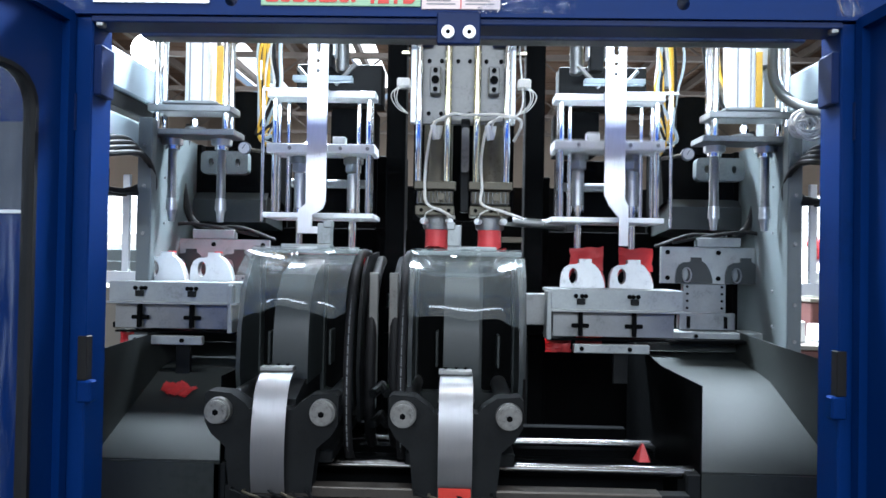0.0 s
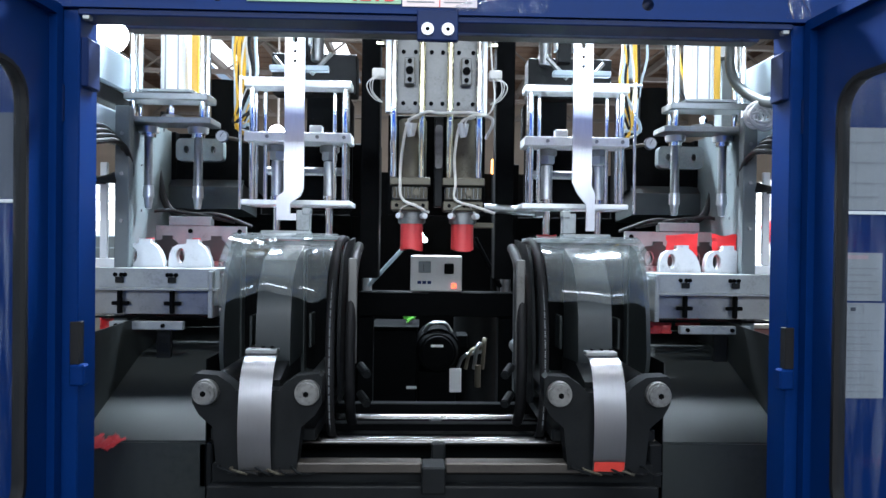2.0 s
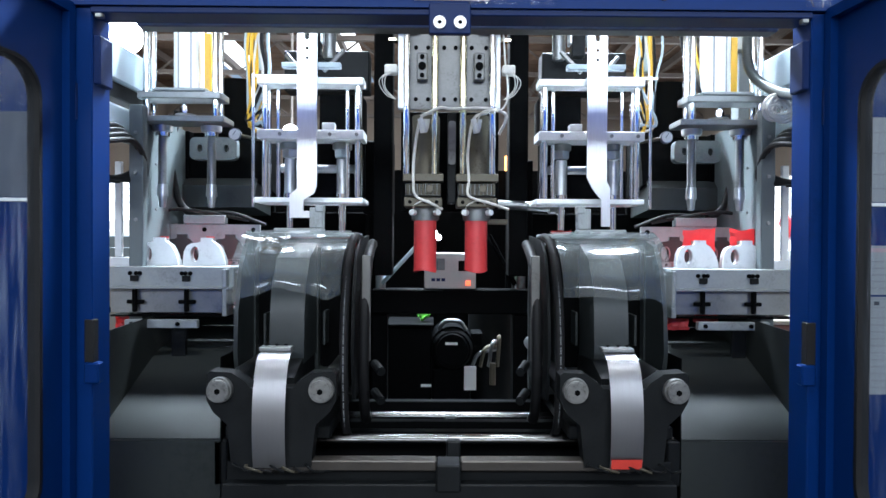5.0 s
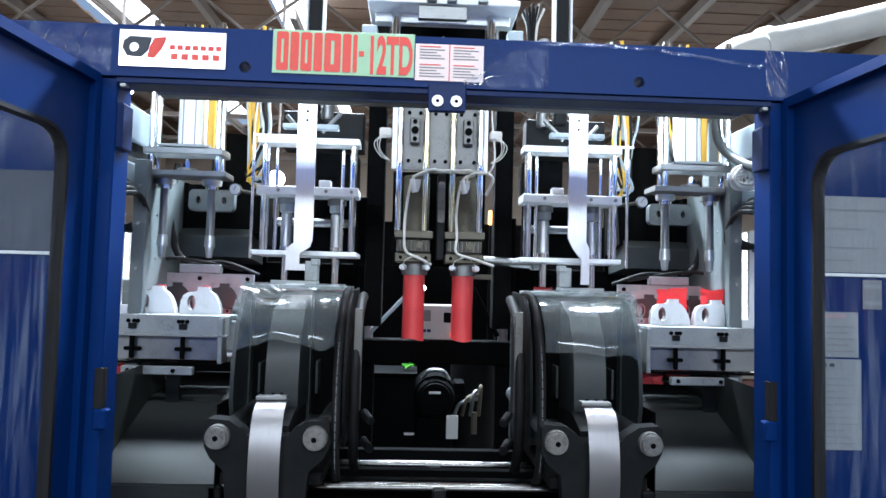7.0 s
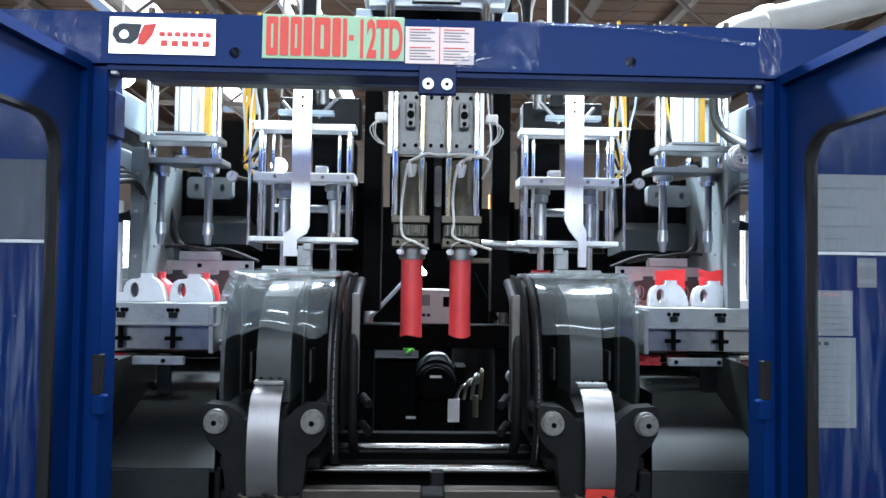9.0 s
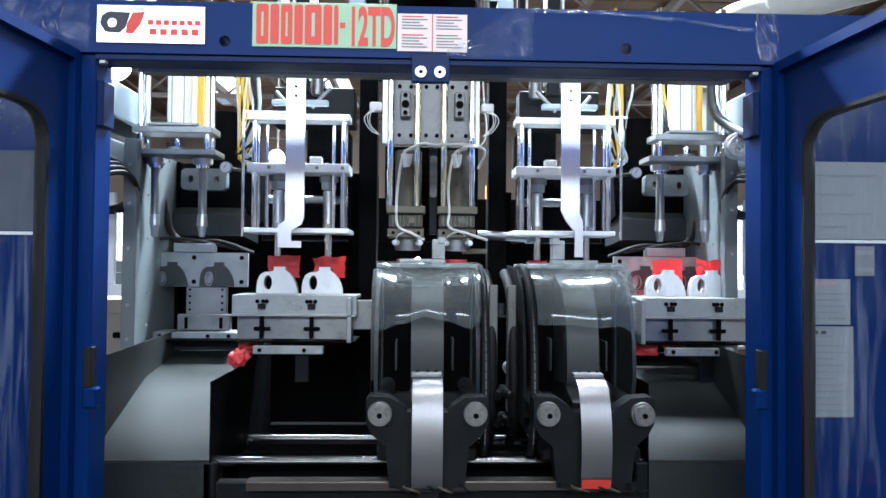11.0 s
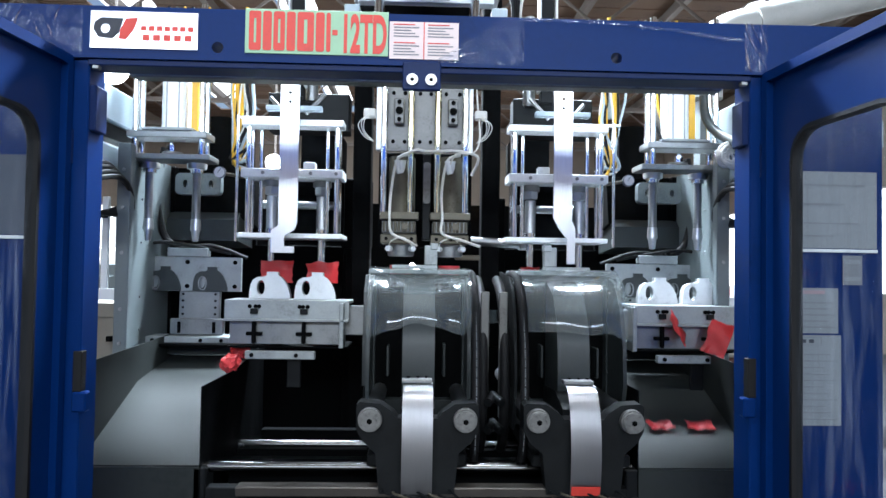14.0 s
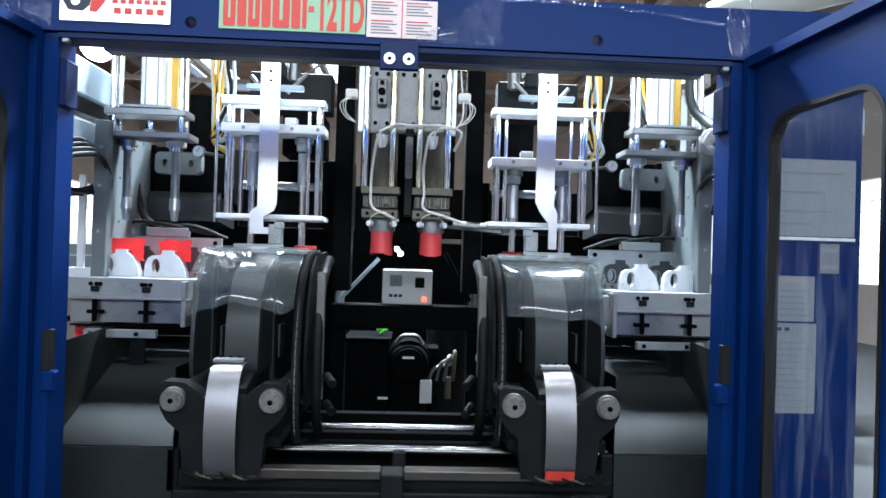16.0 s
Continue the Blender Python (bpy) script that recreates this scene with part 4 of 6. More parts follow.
# ---- blowing cages ----
def cage(s, c):
    """Twin blow-pin cage over a mould; c is its middle, s the side."""
    t = thing("blow_cage", (c, 2.72, 1.63), "bright aluminium blow-pin cage with rods and hooked blade", "blow cage", "blow cages")
    x0, x1 = c - 0.235, c + 0.225
    part("top_plate", bx(x0, x1, 2.6, 2.70, 2.138, 2.168, 0.003), ALU, t)
    mid = part("middle_plate", bx(x0, x1, 2.6, 2.75, 1.903, 1.943, 0.003), ALU, t, "bright lifting plate that carries the blow pins")
    part("bottom_plate", bx(x0 - 0.01, x1, 2.6, 2.84, 1.628, 1.65, 0.003), ALU, t)
    for x in (x0 + 0.03, x1 - 0.028):
        for y in (2.63, 2.685):
            part("rod", cy((x, y, 1.64), (x, y, 2.16), 0.0135, n=18), CHROME, t)
    for x in (x0 + 0.075, x1 - 0.08):
        part("thin_rod", cy((x, 2.68, 1.64), (x, 2.68, 2.14), 0.009, n=14), CHROME, t)
    xs = x0 - 0.02 if s < 0 else x1 + 0.03
    part("sensor_rod", cy((xs, 2.62, 1.61), (xs, 2.62, 2.185), 0.007, n=12), CHROME, t)
    part("sensor_arm", bx(min(xs, c), max(xs, c) + 0.03 * s, 2.612, 2.628, 2.17, 2.182, 0.002), STEEL, t)
    for k, x in enumerate((c - 0.115, c + 0.118)):
        part("blow_pin", cy((x, 2.72, 1.385), (x, 2.72, 1.66), 0.016, n=20), CHROME, mid)
        part("pin_body", cy((x, 2.72, 1.66), (x, 2.72, 1.83), 0.026, n=20, b=0.003), STEEL, mid)
        part("pin_nut", cy((x, 2.72, 1.835), (x, 2.72, 1.872), 0.036, n=6, b=0.003), STEEL, mid)
        part("pin_collar", cy((x, 2.72, 1.872), (x, 2.72, 1.902), 0.044, n=20, b=0.003), DULL, mid)
        part("pin_sleeve", cy((x, 2.72, 1.651), (x, 2.72, 1.675), 0.03, n=20), CHROME, mid)
    part("cross_tube", cy((x0 + 0.05, 2.85, 1.80), (x1 - 0.05, 2.85, 1.80), 0.02, n=16), DULL, t)
    # black sheet added for the darkness behind the blow pins
    part("cage_backing", bx(c - 0.19, c + 0.2, 2.9, 2.93, 1.62, 1.93, 0.004), BLACK, t)
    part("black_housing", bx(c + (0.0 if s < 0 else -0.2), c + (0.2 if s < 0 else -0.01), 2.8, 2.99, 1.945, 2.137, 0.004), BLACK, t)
    part("mount_block", bx(c - 0.18, c + 0.22, 2.88, 3.0, 2.17, 2.36, 0.005), CAST, t)
    part("cross_bracket", bx(c - 0.12, c + 0.13, 2.56, 2.6, 2.20, 2.222, 0.002), PALEB, t)
    part("diagonal_stay", hose([(c - s * 0.05, 2.62, 2.2), (c - s * 0.13, 2.66, 2.3)], 0.01, 6), DULL, t)
    part("diagonal_stay", hose([(c + s * 0.05, 2.62, 2.2), (c + s * 0.12, 2.66, 2.28)], 0.01, 6), DULL, t)
    bm = bmesh.new()
    for x in (x0 + 0.1, c + 0.08, x1 - 0.03):
        cy((x, 2.6, 1.923), (x, 2.594, 1.923), 0.008, n=10, bm=bm)
    bits("plate_screw", bm, DULL, mid)
    part("step_block", bx(c - s * 0.045, c - s * 0.1, 2.605, 2.65, 1.944, 1.975, 0.003), ALU, mid)
    # hooked blade, narrowing to one side at its foot
    b = c + (0.0 if s < 0 else -0.005)
    w = 0.041
    if s < 0:
        pts = [(b - w, 2.6), (b + w, 2.6), (b + w, 1.692), (b + w - 0.012, 1.662), (b + w - 0.055, 1.632), (b + w - 0.055, 1.588), (b + w - 0.012, 1.588), (b + w - 0.012, 1.56), (b - w - 0.03, 1.56), (b - w - 0.03, 1.655), (b - w, 1.68)]
    else:
        pts = [(b - w, 2.6), (b + w, 2.6), (b + w, 1.72), (b + w + 0.015, 1.69), (b + w + 0.015, 1.53), (b + w - 0.02, 1.53), (b + w - 0.02, 1.64), (b + w - 0.06, 1.69), (b - w, 1.735)]
    part("blade", plate(pts[::-1], [rrect(b - 0.01, b + 0.01, 2.3, 2.42, 0.009, 3), ring(b, 2.265, 0.008, n=10), ring(b, 2.225, 0.008, n=10)], 0.014, Matrix.Translation((0, 2.5, 0))), BLADE, t, "satin steel hooked blade")
    part("blade_clamp", bx(b - 0.03, b + 0.03, 2.515, 2.6, 2.13, 2.17, 0.003), ALU, t)
    # pressure gauge at the outer side
    gx = -0.905 if s < 0 else 0.96
    g = thing("pressure_gauge", (gx, 2.6, 1.89), "small round white pressure gauge on a brass fitting", "gauge", "gauges")
    part("case", cy((gx, 2.62, 1.92), (gx, 2.598, 1.92), 0.027, n=24, b=0.003), DULL, g)
    part("dial", cy((gx, 2.5975, 1.92), (gx, 2.596, 1.92), 0.023, n=24), WHITE, g, "white dial")
    part("needle", bx(gx - 0.001, gx + 0.001, 2.594, 2.5955, 1.915, 1.938, 0, turn=Matrix.Rotation(0.6, 4, "Y")), INK, g)
    part("fitting", cy((gx - s * 0.025, 2.61, 1.915), (gx - s * 0.1, 2.64, 1.905), 0.008, n=10), TAN, g)
    # tubes beside the cage
    xx = c + s * 0.28
    h = thing("air_tubes", (xx, 2.75, 1.7), "cluster of clear, yellow and black air tubes", "tubes", "air tubes")
    rn = random.Random(11 + s)
    for k in range(9):
        o = rn.random() * 0.1 - 0.05
        pp = [(xx + o, 2.8 + 0.02 * k, 2.75), (xx + o + s * 0.03 * rn.random(), 2.78, 2.4), (xx + o + 0.05 * (rn.random() - 0.5), 2.72, 2.2), (xx + 0.06 * (rn.random() - 0.5), 2.7, 2.0), (xx - s * 0.05, 2.7, 1.93 + 0.02 * k)]
        part("tube", hose(pp, 0.006 if k % 3 else 0.009, 7), (YELLOW, CABLE, RUBBER, PALEB)[k % 4], h)
    part("yellow_pipe", cy((xx + s * 0.065, 2.9, 2.0), (xx + s * 0.05, 2.9, 2.75), 0.011, n=12), YELLOW, h, "yellow painted pipe")
    part("filter_bowl", cy((xx + s * 0.02, 2.85, 2.26), (xx + s * 0.02, 2.85, 2.5), 0.025, n=14, b=0.005), PALEB, h)
    return mid


lift_l = cage(-1, -0.576)
lift_r = cage(1, 0.64)


# ---- outer deflashing pin units ----
def pin_unit(s, c):
    t = thing("pin_unit", (c, 2.74, 1.6), "steel pin unit with two tapered pins under a white cylinder", "pin unit", "pin units")
    part("cylinder", plate(rrect(c - 0.055, c + 0.055, -0.055, 0.055, 0.02), [], 0.4, Matrix.Translation((0, 2.76, 2.125)) @ Matrix.Rotation(radians(90), 4, "X")), ALU, t, "white anodised cylinder")
    for x in (c - 0.028, c + 0.028):
        part("cylinder_groove", bx(x - 0.003, x + 0.003, 2.702, 2.706, 2.13, 2.52, 0), DULL, t)
    part("cylinder_flange", bx(c - 0.11, c + 0.12, 2.62, 2.77, 2.11, 2.124, 0.003), TABLE, t)
    part("upper_plate", bx(c - 0.175, c + 0.185, 2.62, 2.75, 2.078, 2.108, 0.003), DULL, t)
    part("lower_plate", bx(c - 0.205, c + 0.2, 2.62, 2.77, 1.978, 2.004, 0.003), DULL, t)
    for x in (c - 0.145, c + 0.155):
        for y, r in ((2.65, 0.015), (2.725, 0.013)):
            part("guide_rod", cy((x, y, 2.0), (x, y, 2.7), r, n=18), CHROME, t)
    part("rod_boss", cy((c, 2.72, 2.005), (c, 2.72, 2.025), 0.05, 0.046, n=20, b=0.003), STEEL, t)
    part("rod_nut", cy((c, 2.7, 2.025), (c, 2.7, 2.055), 0.018, n=6), CHROME, t)
    part("rod_tip", cy((c, 2.7, 2.055), (c, 2.7, 2.076), 0.009, n=12), CHROME, t)
    for x in (c - 0.112, c + 0.108):
        part("pin_flange", cy((x, 2.74, 1.95), (x, 2.74, 1.977), 0.044, 0.047, n=24, b=0.003), STEEL, t)
        part("pin_neck", cy((x, 2.74, 1.93), (x, 2.74, 1.95), 0.03, n=20), CHROME, t)
        part("pin", cy((x, 2.74, 1.7), (x, 2.74, 1.93), 0.0195, 0.0185, n=22), DULL, t)
        part("pin_sleeve", cy((x, 2.74, 1.66), (x, 2.74, 1.715), 0.025, 0.022, n=22, b=0.002), STEEL, t)
        part("pin_tip", cy((x, 2.74, 1.61), (x, 2.74, 1.66), 0.014, 0.02, n=20, b=0.002), STEEL, t)
    h = thing("tube_bundle", (c, 2.9, 2.2), "loose yellow and dark tubes behind the pin unit", "tubes", "tube bundles")
    for k in range(6):
        part("tube", hose([(c + 0.04 * k - 0.12, 2.95, 2.8), (c + 0.03 * k - 0.1, 2.9, 2.4), (c - 0.08 + 0.02 * k, 2.82, 2.25), (c + 0.02 * k - 0.05, 2.76, 2.11)], 0.008, 7), (RUBBER, TAN, YELLOW)[k % 3], h)
    part("yellow_bar", bx(c + 0.07, c + 0.1, 2.752, 2.782, 2.09, 2.4, 0.003), YELLOW, h, "yellow painted bar")


pin_unit(-1, -1.158)
pin_unit(1, 1.232)

# grey feed hose and a bundle of spare cord by the far beam
t = thing("corrugated_hose", (1.4, 2.3, 2.0), "thick grey corrugated hose running to the frame", "hose")
part("hose", hose([(1.38, 2.75, 2.5), (1.36, 2.7, 2.25), (1.38, 2.5, 2.1), (1.32, 2.1, 2.0), (1.12, 1.75, 1.965)], 0.022, 12), GREYP, t)
part("end_gland", cy((1.12, 1.75, 1.965), (1.06, 1.68, 1.955), 0.026, n=14), NAVY, t)
t = thing("cord_bundle", (1.36, 2.45, 1.97), "tangled bundle of white cord tied to a beam", "cord")
rn = random.Random(6)
for k in range(12):
    c0 = Vector((1.335 + rn.random() * 0.06, 2.43 + rn.random() * 0.03, 2.0 + rn.random() * 0.03))
    r = 0.02 + rn.random() * 0.035
    a = rn.random() * 3
    part("loop", hose([c0 + Vector((r * math.cos(a + i) * 1.3, 0.01 * math.sin(i * 2), r * math.sin(a + i))) for i in range(7)], 0.006, 6, 4), CABLE, t)

# ---- rear half of the deflashing stations ----
JUG = [(0.0, 0.0), (0.006, 0.25), (0.03, 0.5), (0.09, 0.7), (0.2, 0.8), (0.36, 0.82), (0.42, 0.86), (0.42, 1.0), (0.7, 1.0), (0.7, 0.87), (0.79, 0.78), (0.88, 0.62), (0.95, 0.4), (1.0, 0.14), (1.0, 0.0)]


def jug_outline(x, z, w, h):
    return [(x + u * w, z + v * h) for u, v in JUG]


for s, c in ((-1, -1.152), (1, 1.222)):
    t = thing("mask_plate", (c, 2.95, 1.1), "pale steel mask plate with two jug-shaped openings", "mask plate", "mask plates")
    x0, x1 = c - 0.265, c + 0.265
    part("plate", plate(rect(x0, x1, 1.37, 1.54), [], 0.02, Matrix.Translation((0, 2.95, 0))), TABLE, t)
    for x in (c - 0.20, c + 0.03):
        part("mask_recess", plate(jug_outline(x, 1.372, 0.17, 0.12), [ring(x + 0.045, 1.415, 0.017, 0.03, 12)], 0.012, Matrix.Translation((0, 2.936, 0))), GREYP, t, "dark jug-shaped insert")
        part("insert_lip", plate(ring(x + 0.05, 1.41, 0.022, 0.036, 14), [ring(x + 0.05, 1.41, 0.016, 0.03, 14)], 0.006, Matrix.Translation((0, 2.928, 0))), DULL, t)
    bm = bmesh.new()
    for x in (x0 + 0.03, c, x1 - 0.03):
        for z in (1.395, 1.515):
            cy((x, 2.95, z), (x, 2.944, z), 0.011, n=10, bm=bm)
    bits("plate_screw", bm, BLACK, t)
    part("upper_bracket", bx(c - 0.1, c + 0.1, 2.94, 2.99, 1.541, 1.585, 0.003), TABLE, t)
    q = c - s * 0.06
    part("support_leg", bx(q - 0.1, q + 0.1, 2.955, 2.985, 1.16, 1.369, 0.003), DULL, t)
    bm = bmesh.new()
    for x in (q - 0.08, q + 0.08):
        for k in range(6):
            cy((x, 2.955, 1.19 + k * 0.033), (x, 2.95, 1.19 + k * 0.033), 0.006, n=8, bm=bm)
    bits("leg_hole", bm, BLACK, t)
    part("foot_block", bx(q - 0.13, q + 0.13, 2.92, 2.954, 1.155, 1.235, 0.004), DULL, t)
    for x in (q - 0.085, q + 0.085):
        part("foot_slot", bx(x - 0.008, x + 0.008, 2.916, 2.9195, 1.165, 1.22, 0), BLACK, t)
    part("shelf", bx(c - 0.24, c + 0.24, 2.86, 3.0, 1.118, 1.152, 0.004), TABLE, t)
    # unseen tray, added to keep overhead light off the chute
    part("shade_tray", bx(c - 0.25, c + 0.25, 2.79, 2.858, 1.112, 1.124, 0.002), BLACK, t)
    bm = bmesh.new()
    for x in (c - 0.13, c + 0.1, c + 0.2):
        cy((x, 2.86, 1.135), (x, 2.853, 1.135), 0.009, n=10, bm=bm)
    bits("shelf_screw", bm, BLACK, t)
    h = thing("plate_hose", (c, 2.95, 1.55), "black hydraulic hose arched over the mask plate", "hose", "plate hoses")
    part("hose", hose([(c - s * 0.2, 2.99, 1.56), (c, 2.95, 1.6), (c + s * 0.15, 2.93, 1.61), (c + s * 0.27, 2.92, 1.56), (c + s * 0.305, 2.92, 1.45), (c + s * 0.28, 2.93, 1.3), (c + s * 0.24, 2.93, 1.17)], 0.009, 8), RUBBER, h)
    part("hose", hose([(c - s * 0.28, 3.0, 1.54), (c - s * 0.1, 2.97, 1.6), (c + s * 0.12, 3.0, 1.57)], 0.009, 8), RUBBER, h)
    part("end_fitting", cy((c + s * 0.24, 2.93, 1.17), (c + s * 0.235, 2.93, 1.152), 0.014, n=10), WHITE, h)
    for k in range(4):
        part("fitting", bx(c - 0.03 + 0.03 * k, c - 0.012 + 0.03 * k, 2.98, 3.0, 1.586, 1.605, 0.003), BLACK, h)

# ---- middle of the back: black beam, control box, motor, tank ----
t = thing("rear_beam", (0.04, 3.22, 0.3), "black steel cross beam on legs at the machine's rear", "beam", kind="structure")
part("beam", bx(-0.37, 0.46, 3.2, 3.3, 1.085, 1.215, 0.006), BLACK, t)
part("edge_strip", bx(-0.3, 0.0, 3.19, 3.2, 1.205, 1.213, 0.002), CAST, t)
for x in (-0.33, 0.41):
    part("leg", bx(x - 0.04, x + 0.04, 3.21, 3.3, 0.3, 1.08, 0.005), BLACK, t)
    part("upright", cy((x, 3.26, 1.215), (x, 3.26, 1.62), 0.028, n=14), STEEL if x < 0 else DULL, t)
part("stay", hose([(-0.32, 3.24, 1.24), (-0.12, 3.24, 1.46)], 0.012, 6), PALEB, t)
part("stay", hose([(0.38, 3.24, 1.24), (0.24, 3.24, 1.5)], 0.014, 6), BLACK, t)
cb = thing("control_box", (0.04, 3.25, 1.216), "pale grey control box with meter, black switch and red lamp", "control box")
part("case", bx(-0.097, 0.173, 3.205, 3.3, 1.217, 1.405, 0.005), DUCT, cb)
part("meter", bx(-0.055, 0.01, 3.198, 3.2045, 1.315, 1.375, 0.002), LIGHTG, cb)
part("meter_needle", bx(-0.03, -0.027, 3.196, 3.1975, 1.325, 1.36, 0), INK, cb)
part("switch", bx(0.08, 0.13, 3.192, 3.2045, 1.31, 1.365, 0.004), BLACK, cb, "black square switch")
part("indicator", bx(0.118, 0.143, 3.196, 3.2045, 1.235, 1.26, 0.002), LED, cb, "lit red indicator")
for k in range(3):
    part("print_bar", flat(-0.06 + k * 0.026, -0.04 + k * 0.026, 1.256, 1.272, 3.202), NAVY, cb)
t = thing("drive_motor", (0.06, 3.75, 0.3), "black electric motor with a domed fan cover", "motor")
part("casing", cy((0.06, 3.6, 0.84), (0.06, 4.0, 0.84), 0.13, n=28, b=0.02), BLACK, t)
part("fan_cover", cy((0.06, 3.56, 0.84), (0.06, 3.6, 0.84), 0.1, 0.125, n=28, b=0.01), BLACK, t)
part("name_bar", bx(0.02, 0.09, 3.553, 3.557, 0.87, 0.885, 0.001), WHITE, t)
part("terminal_box", bx(0.17, 0.24, 3.65, 3.8, 0.85, 0.93, 0.008), BLACK, t)
part("handle", hose([(-0.02, 3.62, 0.95), (0.02, 3.6, 1.0), (0.1, 3.6, 1.0), (0.14, 3.62, 0.95)], 0.012, 8), STEEL, t)
part("foot", bx(-0.05, 0.17, 3.62, 3.98, 0.3, 0.72, 0.006), BLACK, t)
t = thing("black_chest", (-0.2, 3.7, 0.2), "black tool chest with pale trim", "chest")
part("body", bx(-0.32, -0.06, 3.6, 3.95, 0.2, 0.965, 0.008), BLACK, t)
part("lid", bx(-0.33, -0.05, 3.59, 3.96, 0.967, 0.985, 0.004), BLACK, t)
part("label_bar", bx(-0.12, -0.06, 3.593, 3.599, 0.62, 0.635, 0.001), WHITE, t)
bm = bmesh.new()
rn = random.Random(2)
for k in range(16):
    a = rn.random() * 6.3
    bx(-0.155, -0.105, -0.003, 0.003, -0.014, 0.014, 0, bm, turn=Matrix.Rotation(a, 4, "Y") @ Matrix.Rotation(rn.random() * 2, 4, "X"))
    bmesh.ops.translate(bm, verts=bm.verts[-8:], vec=(rn.random() * 0.1 - 0.03, rn.random() * 0.05, rn.random() * 0.045))
lo = min(v.co.z for v in bm.verts)
bmesh.ops.translate(bm, verts=bm.verts[:], vec=(0, 3.7, 0.986 - lo))
solo("green_rag", bm, LEAF, "crumpled bright green rag on a chest", "rag")
t = thing("oil_tank", (0.3, 3.9, 0), "dark oil tank with dull metal pipes", "tank")
part("tank", cy((0.33, 4.0, 0.0), (0.33, 4.0, 1.05), 0.16, n=24, b=0.01), CAST, t)
for k in range(4):
    part("pipe", hose([(0.18 + 0.05 * k, 3.7, 0.72), (0.22 + 0.04 * k, 3.68, 0.8 + 0.03 * k), (0.34, 3.75, 0.82 + 0.02 * k)], 0.012, 7), (DULL, TAN)[k % 2], t)
part("valve", cy((0.3, 3.66, 0.62), (0.3, 3.66, 0.75), 0.018, n=12), TAN, t)
part("hang_tag", bx(0.13, 0.2, 3.6, 3.606, 0.6, 0.74, 0.002), PAPER, t)
# added black sheet stands in for the dark depth behind the machine
solo("dark_backing", bx(-1.3, 1.35, 4.6, 4.64, 0, 1.98, 0), BLACK, "black sheet added as dark backing beyond the machine", "panel", kind="structure")
for x, z in ((-0.02, 1.47), (-0.045, 1.5)):
    t = thing("work_light", (x, 4.3, z), "small lit lamp far inside the machine", "lamp", "work lights")
    part("lamp_face", cy((x, 4.3, z + 0.02), (x, 4.28, z + 0.02), 0.018, n=12), FLOOD, t, "glowing lamp face")
    part("lamp_body", cy((x, 4.36, z + 0.02), (x, 4.302, z + 0.02), 0.02, n=12), BLACK, t)
    part("lamp_stem", cy((x, 4.34, z + 0.02), (x, 4.6, z - 0.1), 0.006, n=8), BLACK, t)


